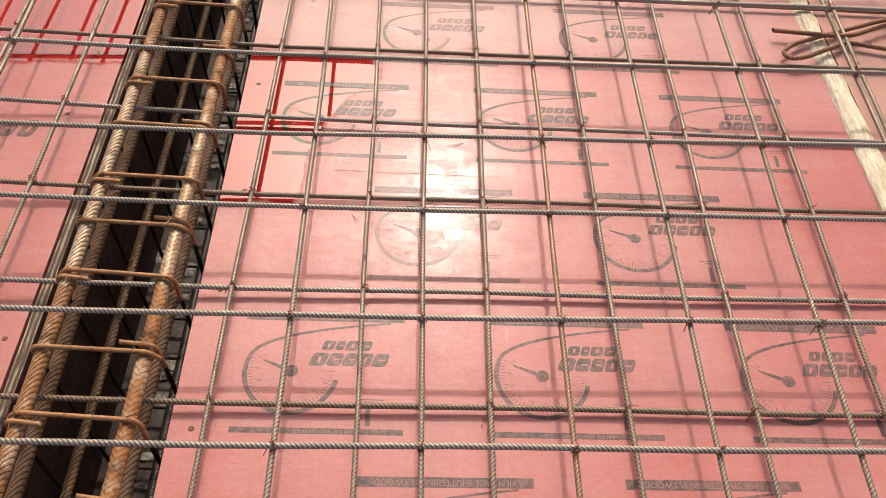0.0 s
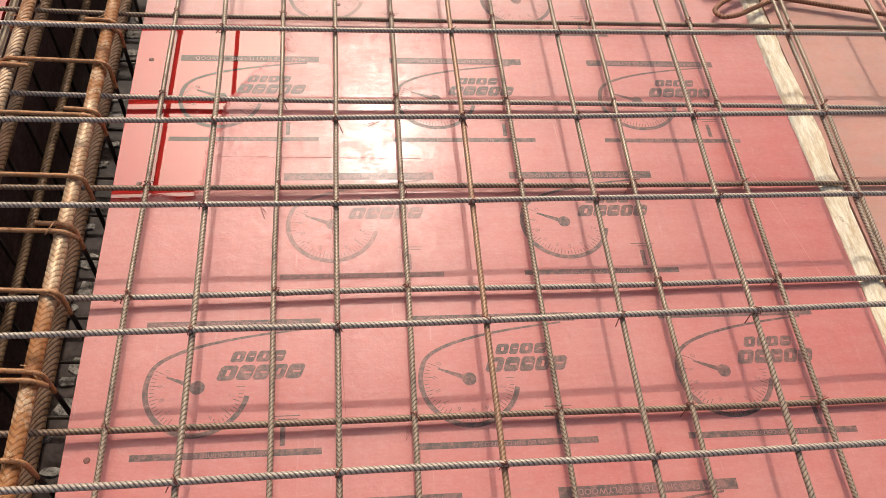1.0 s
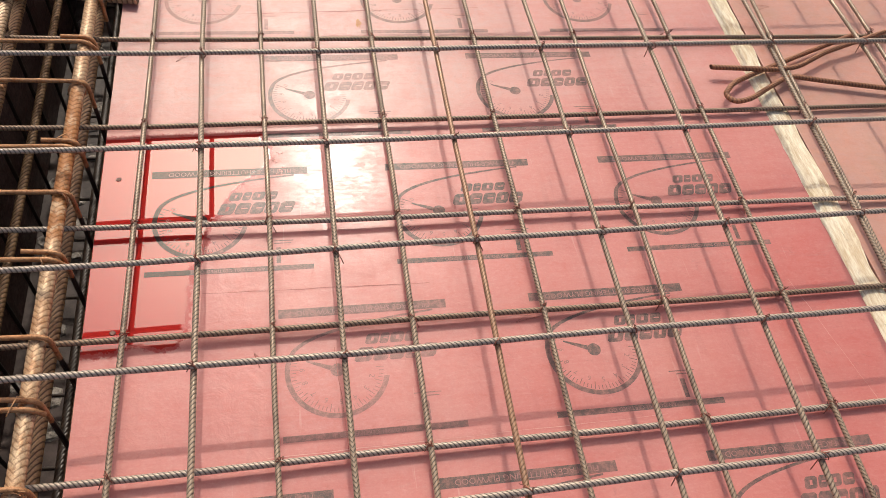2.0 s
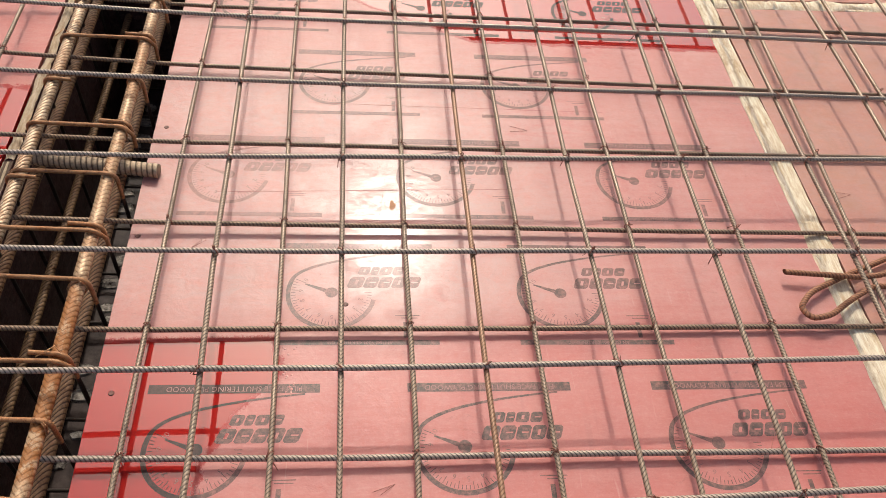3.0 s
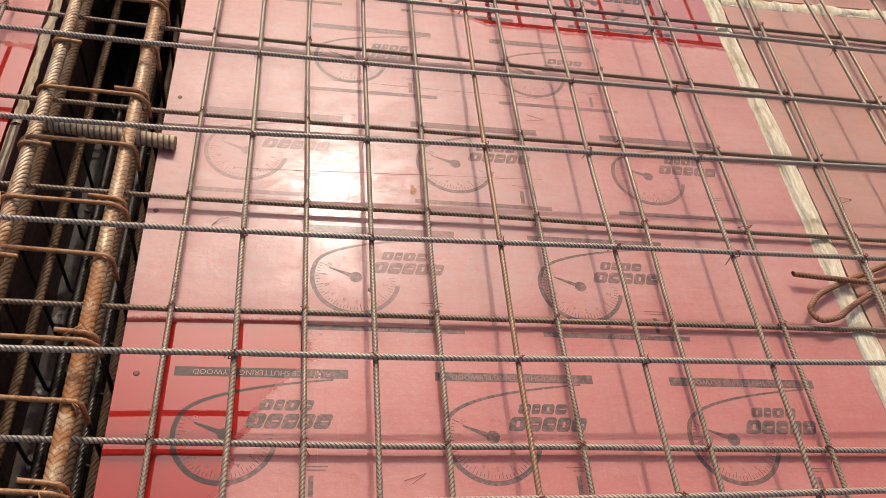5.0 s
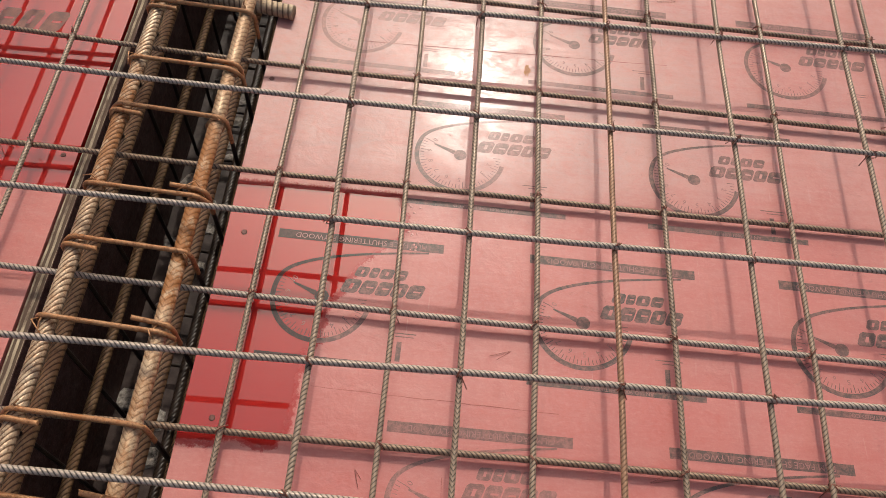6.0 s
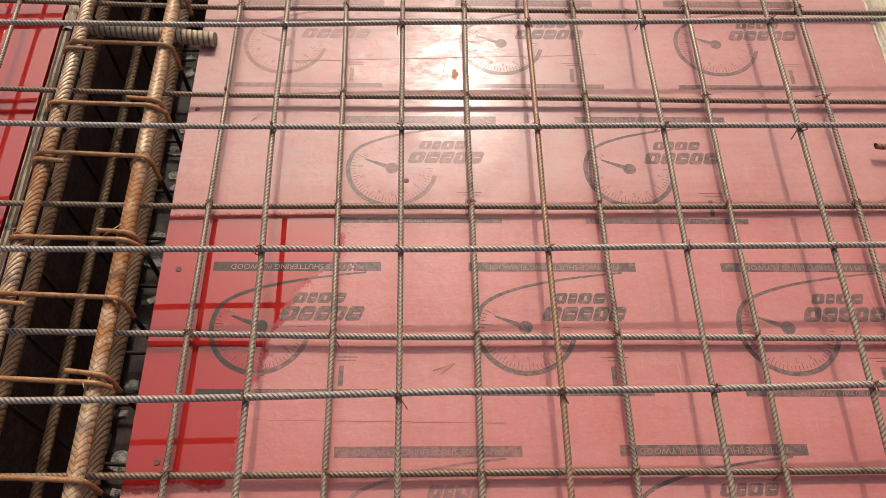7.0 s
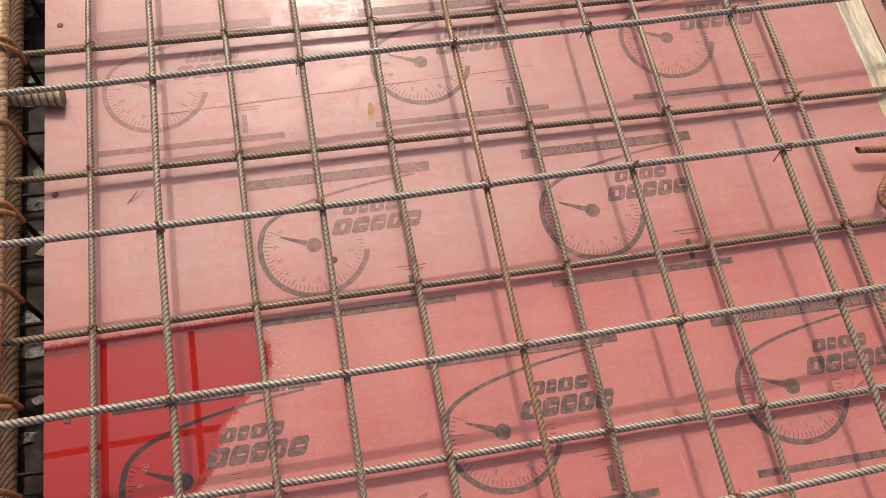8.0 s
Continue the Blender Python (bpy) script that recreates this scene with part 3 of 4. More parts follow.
# rows of stamps: place along the deck, lean of the row, places across
STAMP_ROWS = [(0.110, 0.0, (-0.236, 0.150, 0.537)), (0.394, 0.0, (-0.048, 0.338)), (0.6697, -0.0065, (-0.239, 0.150, 0.539)), (0.9530, -0.008, (-0.048, 0.338)),
              (1.2375, -0.016, (-0.246, 0.141, 0.525)), (1.5210, -0.018, (-0.0585, 0.329)), (1.7970, -0.020, (-0.253, 0.133, 0.519)), (2.080, -0.020, (-0.062, 0.322)), (2.362, -0.020, (-0.253, 0.133, 0.519))]
for along, lean, places in STAMP_ROWS:
    for x in places:
        stamp = put("printed_stamp", STAMP, deck, pose(x, along + lean * x, 0, 0, 0, math.degrees(lean)))
        put("caption_lettering", CAPTION, stamp, pose(0.045, 0.1003, 0.0004, 0, 0, 180))
        put("caption_lettering", CAPTION_LOW, stamp, pose(0.048, -0.1003, 0.0004, 0, 0, 180))
        put("figure", ONE, stamp, pose(0.122, -0.074, LIFT, 0, 0, 180))
        for k, d in enumerate(("10", "9", "8", "7", "6", "5", "4", "3", "2")):
            a = math.radians(152 + k * 24)
            put("dial_figure", DIGITS[d], stamp, pose(0.050 * math.cos(a), 0.050 * math.sin(a), LIFT, 0, 0, math.degrees(a) - 90))

# a worn brand mark, upside down, on the sheet beside the beam: plain shapes
blocks = [(x, 1.708, w, 0.05, k % 2) for k, (x, w) in enumerate(((-0.940, 0.032), (-0.90, 0.034), (-0.858, 0.034), (-0.816, 0.036)))]
blocks += [(x, 1.168, w, 0.045, k % 2) for k, (x, w) in enumerate(((-0.90, 0.034), (-0.858, 0.034), (-0.816, 0.03)))]
for x, y, w, h, slot in blocks:
    put("printed_mark", flat(mark_block(x, y, w, h, 0.25, slot), "printed_mark", INK_MARK), deck_left, label="worn grey-green printed mark")


# added strip: its red paints the cross beam mirrored in the wet deck
reflection_strip = put("reflection_strip", bm_mesh("reflection_strip", board(-0.4067, 0.8134, 2.443, 2.54, -0.04, 0.004), REFLECTED_RED))
tagged(reflection_strip, "strip added along the deck's end, painted red as a reflection", "batten")

# screw heads along the sheet edges
bm = bmesh.new()
bmesh.ops.create_cone(bm, cap_ends=True, segments=10, radius1=0.0048, radius2=0.0036, depth=0.0012)
SCREW_MESH = bm_mesh("screw_head", bm, SCREW)
for x, y in ((-0.379, 1.338), (-0.365, 1.044), (-0.392, 1.649), (-0.385, 1.932), (-0.388, 2.09), (-0.372, 0.822), (-0.374, 0.572), (-0.035, 1.497)):
    put("screw_head", SCREW_MESH, deck, pose(x, y, 0.0005))
for x, y in ((-0.735, 1.235), (-0.69, 1.45), (-0.70, 1.05), (-0.69, 0.72)):
    put("screw_head", SCREW_MESH, deck_left, pose(x, y, 0.0005))

# long faint film seams and scratches
SEAM = plain("pale_scratch", (0.62, 0.33, 0.29), (0.55, 0.22, 0.19), 0.02, 0.5, 0.0, flush=True)
SEAM_DARK = plain("dark_scratch", (0.30, 0.07, 0.06), (0.40, 0.12, 0.10), 0.02, 0.5, 0.0, flush=True)
for k, (x0, y0, x1, y1, w, m) in enumerate((
        (-0.27, 1.756, 0.30, 1.764, 0.0016, SEAM_DARK), (-0.24, 1.101, 0.105, 1.092, 0.0014, SEAM_DARK), (0.655, 1.53, 0.668, 1.42, 0.0012, SEAM),
        (-0.15, 0.83, 0.42, 0.835, 0.0012, SEAM), (0.70, 1.05, 0.76, 0.80, 0.0012, SEAM), (-0.10, 2.01, 0.5, 1.99, 0.0014, SEAM_DARK),
        (0.655, 1.30, 0.68, 1.14, 0.0010, SEAM), (0.05, 1.90, 0.02, 1.66, 0.0010, SEAM), (-0.05, 0.99, -0.03, 0.62, 0.0010, SEAM_DARK))):
    rng = random.Random(k)
    n = 14
    pts = [(x0 + (x1 - x0) * i / n + rng.uniform(-0.0008, 0.0008), y0 + (y1 - y0) * i / n + rng.uniform(-0.0008, 0.0008)) for i in range(n + 1)]
    put("scratch", flat(ribbon(pts, [w * rng.uniform(0.3, 1.0) for _ in pts]), "scratch", m, 0.0003), deck)

# an orange rust stain on the film
rng = random.Random(12)
blot = [((0.048 + 0.007 * rng.uniform(0.6, 1.2) * math.cos(a)), (1.722 + 0.013 * rng.uniform(0.6, 1.2) * math.sin(a))) for a in [0.35 * k for k in range(18)]]
STAIN = plain("orange_rust_stain", (0.42, 0.20, 0.07), (0.55, 0.26, 0.16), 0.006, 0.6, 0.1, flush=True)
put("rust_stain", flat([blot], "rust_stain", STAIN), deck, label="small orange rust stain")

# beads of water and flakes of torn film by the corner of the puddle
rng = random.Random(31)
verts, faces = [], []
for k in range(26):
    x, y, r = rng.gauss(-0.120, 0.008), rng.uniform(1.33, 1.415), rng.uniform(0.0008, 0.0024)
    base = len(verts)
    for ring, (q, z) in enumerate(((1.0, 0.0002), (0.75, 0.5), (0.3, 0.7))):
        for i in range(7):
            a = 2 * math.pi * i / 7 + k
            verts.append((x + r * q * math.cos(a), y + r * q * math.sin(a), z if ring == 0 else 0.0002 + z * r * 0.3))
    for ring in range(2):
        for i in range(7):
            j = (i + 1) % 7
            faces.append((base + ring * 7 + i, base + ring * 7 + j, base + ring * 7 + 7 + j, base + ring * 7 + 7 + i))
    faces.append(tuple(base + 14 + i for i in range(7)))
DROP_MAT = plain("wet_film_beads", (0.56, 0.22, 0.19), (0.62, 0.34, 0.30), 0.01, 0.12, 0.0, (1, 1, 1), 0.6)
beads = put("water_beads", mesh_of("water_beads", verts, faces, DROP_MAT, True))
tagged(beads, "small shiny beads of water on the red plywood", "water beads", kind="stuff")

# ---- the beam's trough ----
DEPTH = -0.40


def panel(name, x0, x1, y0, y1, z0, z1, material, label):
    ob = put(name, bm_mesh(name, board(x0, x1, y0, y1, z0, z1, 0.0008), material))
    return tagged(ob, label, "formwork panel", "panels of the beam formwork")


panel("side_panel", -0.6640, -0.6465, -2.4, 2.54, DEPTH, -0.003, PLY_SHADED, "red plywood side of the beam formwork, darkened for shade")
panel("side_panel", -0.4067, -0.39, -2.4, 2.54, DEPTH, -0.0125, PLY_SHADED, "red plywood side of the beam formwork under the deck, darkened for shade")
panel("bottom_panel", -0.664, -0.39, -2.4, 2.54, DEPTH - 0.016, DEPTH - 0.0005, SHADED_BOTTOM, "mottled brown bottom of the beam formwork, darkened for shade")
put("panel_edge", ragged_strip(-0.6640, -0.6475, -2.4, 1.835, -0.0028, 0.0012, 0.001, EDGE, "panel_edge", 1, 21, 200), bpy.data.objects["side_panel"], label="pale laminated plywood edge")
put("splintered_edge", ragged_strip(-0.6630, -0.6460, 1.84, 2.54, -0.0028, 0.0050, 0.0028, WEATHERED, "splintered_edge", 1, 8, 110), bpy.data.objects["side_panel"], label="pale splintered timber edge")

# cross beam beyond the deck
panel("side_panel", -1.88, 2.07, 2.545, 2.56, -0.4, -0.002, PLY_SHADED, "plywood side of the cross beam formwork, darkened for shade")
panel("side_panel", -1.88, 2.07, 2.93, 2.945, -0.4, -0.002, PLY_SHADED, "plywood far side of the cross beam formwork, darkened for shade")
panel("bottom_panel", -1.88, 2.07, 2.5605, 2.9295, -0.416, -0.4005, PLY_SHADED, "plywood bottom of the cross beam formwork, darkened for shade")


# ---- the beam's cage ----
def straight_bar(name, a, b, radius, material, label, category, group, rib=0.0006, pitch=0.0098, sides=18, slant=1.4, spin=0.0, profile=CREST, chevron=False):
    v, f = tube_along([a, b], radius, sides, rib, pitch, slant, True, spin, profile, chevron)
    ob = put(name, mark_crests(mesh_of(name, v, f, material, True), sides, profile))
    return tagged(ob, label, category, group)


CAGE_BARS = "main bars of the beam cage"
straight_bar("beam_bar", (-0.5955, -1.5, 0.055), (-0.5955, 2.75, 0.055), 0.0111, CAGE_TAN, "thick ribbed rusty steel bar in the beam cage", "rebar", CAGE_BARS)
straight_bar("beam_bar", (-0.4480, -1.5, 0.055), (-0.4450, 2.75, 0.055), 0.0111, CAGE, "thick ribbed rusty steel bar with grey patches in the beam cage", "rebar", CAGE_BARS, rib=0.0004, spin=1.57, slant=1.1, chevron=True)
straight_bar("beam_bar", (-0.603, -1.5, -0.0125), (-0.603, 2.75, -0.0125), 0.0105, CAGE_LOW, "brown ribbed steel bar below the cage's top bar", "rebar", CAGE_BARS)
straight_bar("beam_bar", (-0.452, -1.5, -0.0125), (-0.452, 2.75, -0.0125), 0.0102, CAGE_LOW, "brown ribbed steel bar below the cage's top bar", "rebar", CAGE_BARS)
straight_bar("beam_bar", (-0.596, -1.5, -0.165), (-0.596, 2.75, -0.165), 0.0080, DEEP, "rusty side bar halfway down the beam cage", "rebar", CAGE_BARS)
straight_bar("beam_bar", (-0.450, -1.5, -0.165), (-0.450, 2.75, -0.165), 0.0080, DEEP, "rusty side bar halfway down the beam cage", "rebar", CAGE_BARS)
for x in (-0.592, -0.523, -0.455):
    straight_bar("beam_bar", (x, -1.5, -0.352), (x, 2.75, -0.352), 0.0090, SHADE_BLACK, "rusty bottom bar of the beam cage, darkened for shade", "rebar", CAGE_BARS)


def stirrup_mesh(tail_left, seed):
    rng = random.Random(seed)
    xl, xr, zt, zb = -0.6105, -0.4290, 0.0705, -0.366
    w = lambda: rng.uniform(-0.003, 0.003)
    loop = [(xl + 0.052, -0.009, zt - 0.001), (xl, -0.006, zt), (xl, w(), zb), (xr, w(), zb), (xr, 0.004, zt), (xl + 0.01, 0.006, zt + 0.001)] if tail_left else \
           [(xr - 0.055, 0.010, zt - 0.001), (xr, 0.006, zt), (xr, w(), zb), (xl, w(), zb), (xl, -0.004, zt), (xr - 0.01, -0.006, zt + 0.001)]
    if tail_left:
        loop.append((xl - 0.004, 0.004, zt - 0.02))
    else:
        loop.append((xr + 0.004, -0.004, zt - 0.02))
    v, f = tube_along(bend(loop, 0.018, 5), 0.0036, 8, 0.00025, 0.006, 1.0)
    me = mesh_of("stirrup", v, f, RUST, True)
    me.materials.append(SHADE_BLACK)  # below the deck the legs turn black: trough shade put into the colour
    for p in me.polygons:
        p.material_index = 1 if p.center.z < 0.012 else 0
    return me


STIRRUPS = [stirrup_mesh(k % 2 == 0, 30 + k) for k in range(4)]
STIRRUP_Y = [-0.6, -0.47, -0.345, -0.22, -0.09, 0.045, 0.175, 0.303, 0.437, 0.558, 0.680, 0.799, 0.917, 1.016, 1.145, 1.265, 1.372, 1.503, 1.618, 1.743, 1.866, 2.003, 2.143, 2.27, 2.40, 2.52]
for k, y in enumerate(STIRRUP_Y):
    y -= 0.0125
    left = (k - 9) % 2 == 0 if y < 1.1 else (k - 15) % 2 == 0
    me = STIRRUPS[(0 if left else 1) + 2 * (k // 2 % 2)]
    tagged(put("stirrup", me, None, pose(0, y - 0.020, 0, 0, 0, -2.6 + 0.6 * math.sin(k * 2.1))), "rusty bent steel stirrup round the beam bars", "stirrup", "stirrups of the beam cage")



def corner_tie_mesh(seed):
    """Two turns of rusty wire round a main bar and its stirrup, with a short twisted end."""
    rng = random.Random(seed)
    turns = []
    for k in range(27):
        a = 2 * math.pi * k / 13
        r = 0.0135 + 0.0012 * math.sin(a * 0.5 + seed)
        turns.append((r * math.cos(a), 0.0065 * math.sin(a + 0.8) + 0.0012 * k / 13, r * math.sin(a) + 0.0014))
    a = rng.uniform(0.3, 2.6)
    turns += [(0.010 * math.cos(a), rng.uniform(-0.012, 0.012), 0.021), (0.020 * math.cos(a), rng.uniform(-0.02, 0.02), 0.024)]
    v, f = tube_along(turns, 0.0009, 5)
    return mesh_of("tie_wire", v, f, RUST, True)


CORNER_TIES = [corner_tie_mesh(k) for k in range(4)]
for k, y in enumerate(STIRRUP_Y):
    for j, x in enumerate((-0.5955, -0.4448)):
        if (k * 3 + j) % 5 == 0:
            continue
        m = pose(x, y - 0.0125, 0.055, 0, 0, 30 * (k % 5) - 60)
        tagged(put("tie_wire", CORNER_TIES[(k + 2 * j) % 4], None, m), "rusty binding wire wrapped round a beam bar and stirrup", "tie wire", "binding wires of the beam cage")

CEMENT = plain("grey_cement_crust", (0.56, 0.50, 0.44), (0.04, 0.027, 0.022), 0.007, 0.8, 0.8)
rng = random.Random(4)
for k in range(44):
    y = 0.1 + k * 0.055 + rng.uniform(-0.015, 0.015)
    cx, w, d = rng.uniform(-0.630, -0.540), rng.uniform(0.012, 0.034), rng.uniform(0.008, 0.024)
    top, base = [], []
    for j in range(9):
        a = 2 * math.pi * j / 9
        r = rng.uniform(0.75, 1.15) / max(abs(math.cos(a)), abs(math.sin(a))) ** 0.6
        base.append((cx + w * r * math.cos(a), y + d * r * math.sin(a), DEPTH))
        top.append((cx + w * 0.85 * r * math.cos(a), y + d * 0.85 * r * math.sin(a), DEPTH + rng.uniform(0.002, 0.005)))
    faces = [tuple(range(9, 18))] + [(j, (j + 1) % 9, 9 + (j + 1) % 9, 9 + j) for j in range(9)]
    tagged(put("cement_crust", mesh_of("cement_crust", base + top, faces, CEMENT)), "dry grey cement crust on the beam formwork's bottom", "cement crust", "cement crusts in the beam")

straight_bar("spacer_bar", (-0.625, 1.832, 0.0135), (-0.377, 1.796, 0.0135), 0.0125, GREY_BAR, "thick grey ribbed steel offcut resting across the beam", "rebar", "", 0.0009, 0.0100, 18, 0.25)

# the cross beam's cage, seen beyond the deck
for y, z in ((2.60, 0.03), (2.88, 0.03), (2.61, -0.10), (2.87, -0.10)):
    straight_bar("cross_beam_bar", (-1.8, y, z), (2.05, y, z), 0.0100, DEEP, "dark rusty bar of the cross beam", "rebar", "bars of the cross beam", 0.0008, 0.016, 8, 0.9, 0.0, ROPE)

# ---- the two mats of slab bars ----
R = 0.0039
STEP = 0.0086
# crosswise bars: place along the deck, turn in plan, height, mesh
TOP_CROSS = [(0.090, 0, 0.0890, 0), (0.300, 0, 0.0890, 1), (0.5070, 0.3, 0.0890, 2), (0.7165, 0.4, 0.0885, 0), (0.9310, 0, 0.0880, 1), (1.1030, 0.5, 0.0910, 2), (1.3175, -0.2, 0.0915, 0),
             (1.5320, -0.5, 0.0950, 1), (1.7570, 0.1, 0.0880, 2), (1.9600, -1.2, 0.0900, 0), (2.1680, -2.0, 0.0910, 1), (2.38, -1.5, 0.0910, 2), (2.60, -1, 0.0910, 0)]
LOW_CROSS = [(0.190, 0, 0.0130, 1), (0.400, 0, 0.0130, 2), (0.6060, -0.1, 0.0130, 3), (0.8160, 0.1, 0.0130, 2), (1.0205, -0.25, 0.0130, 3), (1.2165, -1.0, 0.0150, 1), (1.4385, -0.5, 0.0130, 4),
             (1.6575, -1.2, 0.0155, 3), (1.8640, -1.0, 0.0155, 4), (2.0920, -2.2, 0.0155, 3), (2.312, -1.5, 0.0155, 4), (2.512, -1, 0.0155, 3)]
TOP_FALL, LOW_FALL = 0.05, 0.30  # degrees by which the crosswise bars drop away from the beam


def height_at(crosses, y):
    return float(np.interp(y, [c[0] for c in crosses], [c[2] for c in crosses]))


def rise_at(x):
    """The bars bend up a little where they cross the beam."""
    return 0.034 * max(0.0, -0.36 - x) if x > -0.95 else 0.0201


def mat_bar_mesh(name, length, seed, along, material, spin=0.0, crosses=None, rib=0.0007, chevron=False):
    """A long ribbed bar with a slight natural waviness, centred on its length; lengthwise bars follow the bars they are tied to."""
    rng = random.Random(seed)
    n = 36
    a, b, c = rng.uniform(0, 6), rng.uniform(0, 6), rng.uniform(0.0006, 0.0014)
    pts = []
    for k in range(n + 1):
        d = (k / n - 0.5) * length
        w = c * math.sin(d * 5.5 + a) + c * 0.7 * math.sin(d * 11 + b)
        pts.append((d, w, rise_at(d)) if along == 0 else (w, d, height_at(crosses, d + 1.0)))
    v, f = tube_along(pts, R, 10, rib, 0.0066, 1.1 if not chevron else 1.7, True, spin, ROPE, chevron)
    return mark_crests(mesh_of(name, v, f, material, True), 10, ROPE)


KINDS = ((1, BAR_LONG, 0.2, 0.0005, False), (2, BAR_LONG, 1.57, 0.0004, True), (3, BAR_LONG, 1.2, 0.00025, False), (4, BAR_WARM, 0.4, 0.0005, False))
TOP_MESHES = [mat_bar_mesh("slab_bar", 3.6, s, 1, m, spin, TOP_CROSS, rib, chevron) for s, m, spin, rib, chevron in KINDS]
LOW_MESHES = [mat_bar_mesh("slab_bar", 3.6, s + 20, 1, m, spin, LOW_CROSS, rib, chevron) for s, m, spin, rib, chevron in KINDS]
CROSS = [mat_bar_mesh("slab_bar", 3.9, s, 0, m) for s, m in ((5, BAR), (6, BAR), (7, BAR), (8, BAR_DARK), (9, BAR_DARK))]


def slab_bar(me, m, label, group):
    return tagged(put("slab_bar", me, None, m), label, "rebar", group)


# lengthwise bars: place across the deck, turn in plan, mesh
TOP_LONG = [(-1.03, 0, 1), (-0.83, 0, 0), (-0.2365, 0.1, 0), (-0.0390, 0.1, 1), (0.1715, 0.0, 3), (0.3690, 0.2, 2), (0.5740, -0.6, 0), (0.8120, -1.0, 1), (1.018, 0, 2), (1.206, 0, 0), (1.40, 0, 1)]
LOW_LONG = [(-1.28, 0, 1), (-1.13, 0, 0), (-0.884, 0, 2), (-0.7270, 0.0, 1), (-0.3450, -0.6, 1), (-0.1360, 0.6, 2), (0.0670, -0.1, 0), (0.2700, 0.3, 1), (0.4675, -0.3, 2), (0.6680, -0.5, 1), (0.8720, -2.2, 0), (1.122, -0.5, 2), (1.343, 0, 0)]
STEEL_LABEL = "thin ribbed grey steel bar tied into the slab mat"
TOP_DROP, LOW_DROP = math.tan(radians(TOP_FALL)), math.tan(radians(LOW_FALL))
for x, turn, k in TOP_LONG:
    label = "thin ribbed steel bar with orange rust, tied into the upper mat" if k == 3 else STEEL_LABEL
    slab_bar(TOP_MESHES[k], pose(x, 1.0, -STEP - TOP_DROP * x + rise_at(x), 0, 0, turn), label, "lengthwise bars of the upper mat")
for x, turn, k in LOW_LONG:
    slab_bar(LOW_MESHES[k], pose(x, 1.0, STEP - LOW_DROP * x + rise_at(x), 0, 0, turn), STEEL_LABEL, "lengthwise bars of the lower mat")
for y, turn, z, k in TOP_CROSS:
    slab_bar(CROSS[k], pose(0.0, y, z, 0, TOP_FALL, turn), STEEL_LABEL, "crosswise bars of the upper mat")
for y, turn, z, k in LOW_CROSS:
    slab_bar(CROSS[k], pose(0.0, y, z, 0, LOW_FALL, turn), STEEL_LABEL, "crosswise bars of the lower mat")


def tie_mesh(seed):
    """A twist of binding wire round a crossing, with two loose ends."""
    rng = random.Random(seed)
    g = R + 0.0012
    ring = [(-g, -g, -0.004), (-g * 0.5, -g * 0.4, -R * 2.2 - 0.001), (g, g, -0.004), (g * 0.7, g * 0.7, 0.003), (0, 0, R + 0.0012), (-g, -g, 0.002), (-g * 1.25, -g * 1.2, -0.003)]
    v, f = tube_along(bend(ring, 0.003, 2), 0.0009, 5)
    if seed % 2:
        eye = [(0.0028 * math.cos(a), 0.001 * math.sin(a * 2), R + 0.0045 + 0.0030 * math.sin(a)) for a in [0.6 * k for k in range(12)]]
        v2, f2 = tube_along(eye, 0.0008, 5)
        f += [tuple(i + len(v) for i in face) for face in f2]
        v += v2
    ends = rng.choice(((1, 1), (-1, 1), (1, -1), (-1, -1)))
    for k in range(2):
        length = rng.uniform(0.006, 0.018) if k else rng.uniform(0.005, 0.012)
        a = math.atan2(ends[1], ends[0]) + rng.uniform(-0.9, 0.9) + 2.2 * k
        tip = (length * math.cos(a), length * math.sin(a), rng.uniform(-0.022, 0.006) if k else rng.uniform(0.004, 0.012))
        mid = (tip[0] * 0.5 + rng.uniform(-0.003, 0.003), tip[1] * 0.5, tip[2] * 0.2 + 0.004)
        v2, f2 = tube_along([(0.003, 0.003, R), mid, tip], 0.0008, 4)
        base = len(v)
        v += v2
        f += [tuple(i + base for i in face) for face in f2]
    return mesh_of("tie_wire", v, f, WIRE, True)


TIES = [tie_mesh(60 + k) for k in range(8)]
rng = random.Random(8)


def ties(longs, crosses, lift, drop, skip, group):
    for i, (x, tx, _) in enumerate(longs):
        for j, (y, ty, z, _) in enumerate(crosses):
            px = x - math.tan(radians(tx)) * (y - 1.0)
            py = y + math.tan(radians(ty)) * px
            if not (-0.95 < px < 1.25 and 0.3 < py < 2.45) or -0.64 < px < -0.4 or rng.random() < skip:
                continue
            m = pose(px, py, z + lift - drop * px + rise_at(px), 0, 0, rng.choice((0, 90, 180, 270)))
            tagged(put("tie_wire", TIES[rng.randrange(8)], None, m), "dark twisted binding wire tying two bars", "tie wire", group)


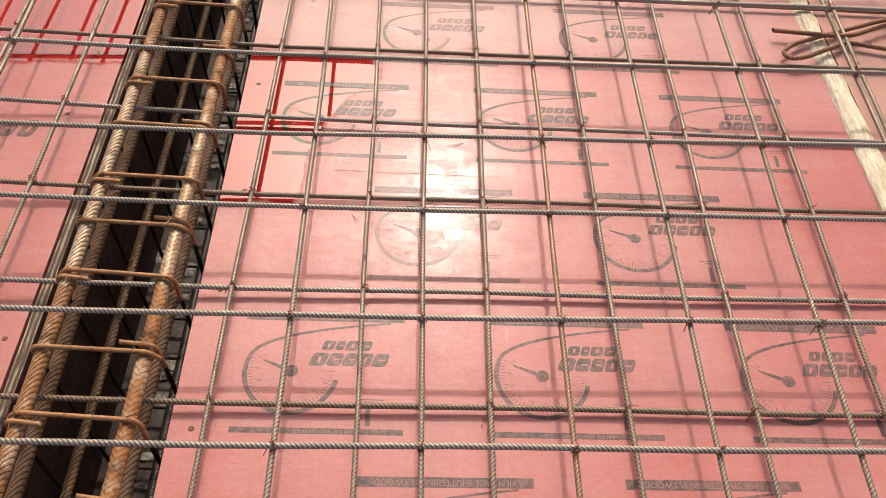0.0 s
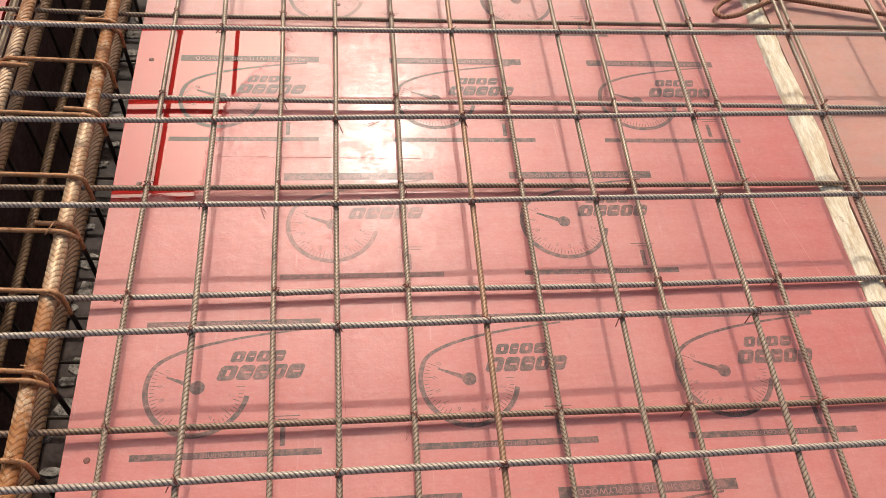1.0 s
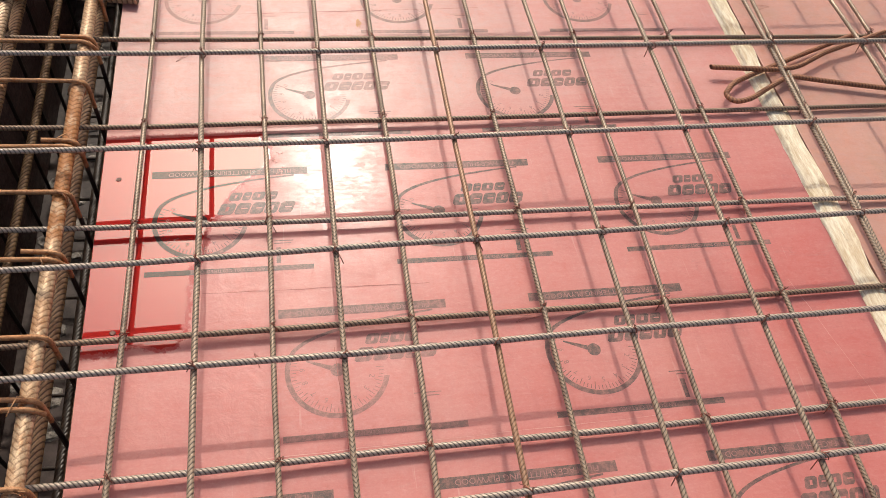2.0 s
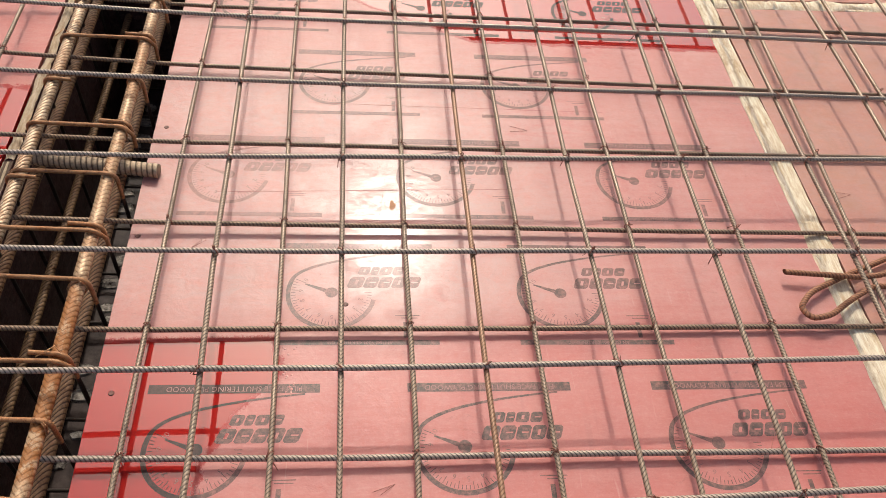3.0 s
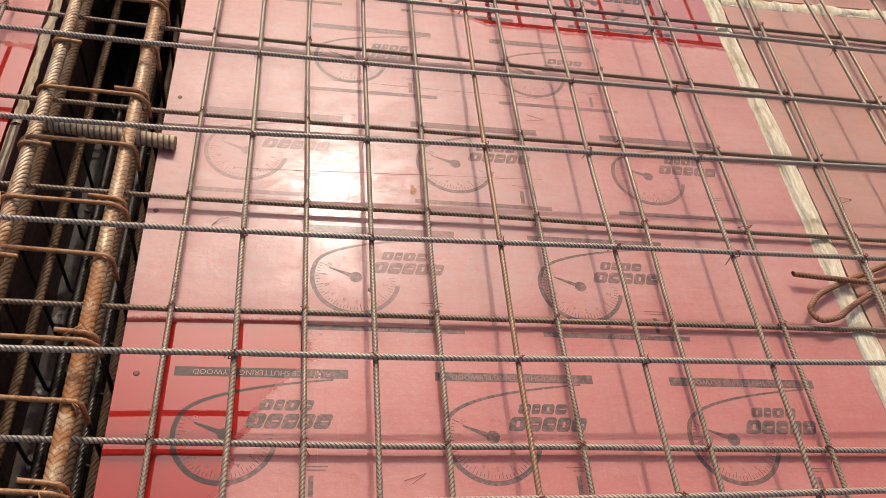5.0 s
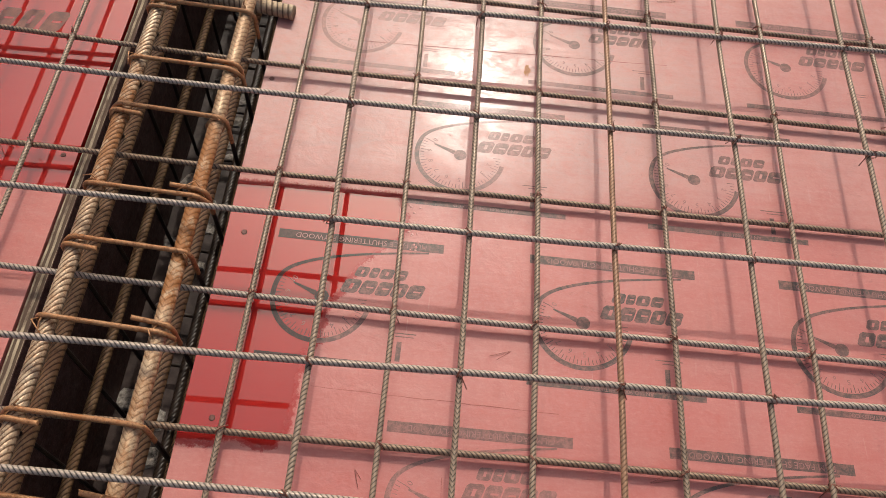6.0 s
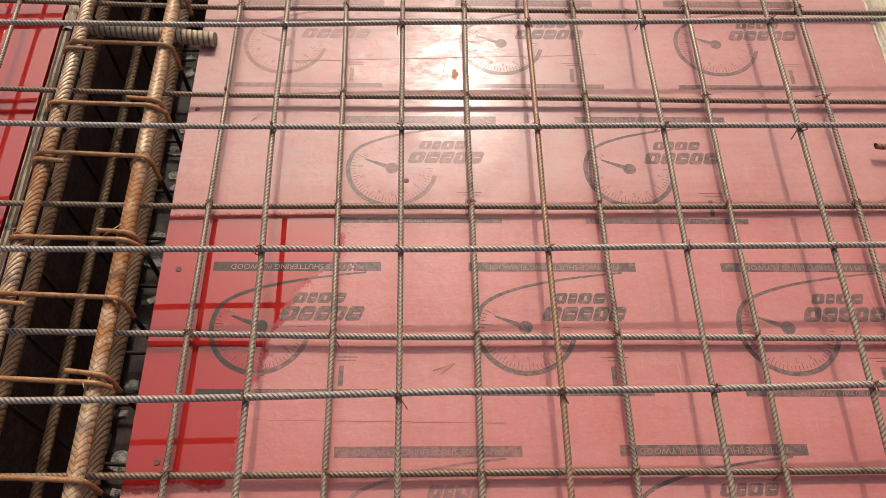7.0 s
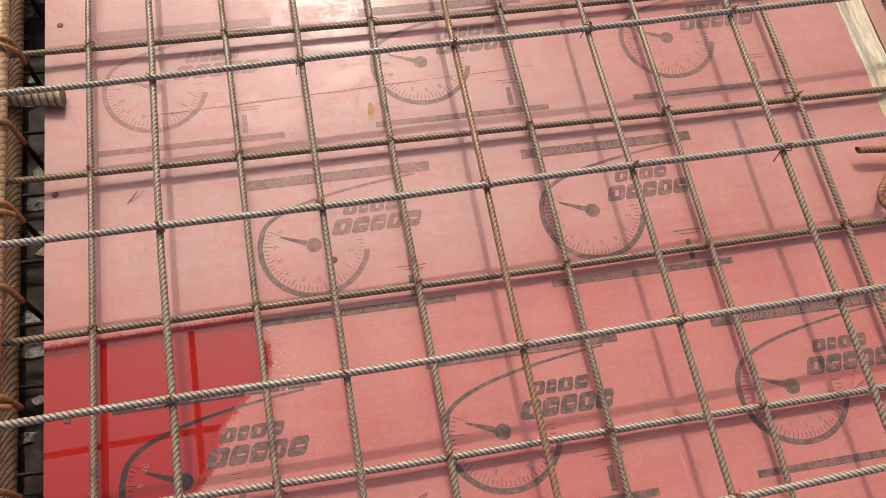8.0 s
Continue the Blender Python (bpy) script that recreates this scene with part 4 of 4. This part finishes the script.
ties(TOP_LONG, TOP_CROSS, 0.0, TOP_DROP, 0.08, "binding wires of the upper mat")
ties(LOW_LONG, LOW_CROSS, STEP, LOW_DROP, 0.08, "binding wires of the lower mat")

# loose clippings of wire on the sheets
rng = random.Random(77)
CLIP = steel("brown_wire", (0.20, 0.06, 0.04), (0.24, 0.07, 0.04), 0.9, 0.2)
for x, y in ((-0.166, 0.993), (0.038, 1.181), (0.226, 1.007), (0.052, 0.577), (0.405, 0.53), (0.60, 1.21), (-0.30, 1.62), (0.33, 1.93), (-0.80, 1.47), (0.95, 1.75)):
    a, length, fold = rng.uniform(0, 6.28), rng.uniform(0.02, 0.045), rng.uniform(0.25, 0.6)
    tip = lambda b, r: (x + r * math.cos(b), y + r * math.sin(b), 0.0009 + rng.uniform(0, 0.003))
    v, f = tube_along(bend([tip(a, length), (x, y, 0.0009), tip(a + fold, length * rng.uniform(0.6, 1))], 0.004, 3), 0.00035, 5)
    tagged(put("wire_clipping", mesh_of("wire_clipping", v, f, CLIP, True)), "bent brown clipping of binding wire on the plywood", "wire clipping", "loose wire clippings")

# ---- hooked bars lying by the timber strip ----
HOOKS = "hooked bars by the timber strip"
zh = 0.021
for path in (
        [(0.731, 1.541, zh), (0.869, 1.527, zh), (0.915, 1.533, zh), (0.995, 1.575, zh), (1.16, 1.632, zh + 0.002)],
        [(1.10, 1.640, zh - 0.009), (0.985, 1.595, zh - 0.009), (0.84, 1.535, zh - 0.008), (0.764, 1.499, zh - 0.004), (0.732, 1.463, zh), (0.741, 1.437, zh + 0.004), (0.776, 1.442, zh + 0.006), (0.83, 1.480, zh - 0.004), (0.892, 1.515, zh - 0.006), (0.965, 1.499, zh - 0.008), (1.16, 1.456, zh - 0.008)]):
    v, f = tube_along(bend(path, 0.022, 5), 0.0044, 10, 0.0009, 0.0068, 0.9)
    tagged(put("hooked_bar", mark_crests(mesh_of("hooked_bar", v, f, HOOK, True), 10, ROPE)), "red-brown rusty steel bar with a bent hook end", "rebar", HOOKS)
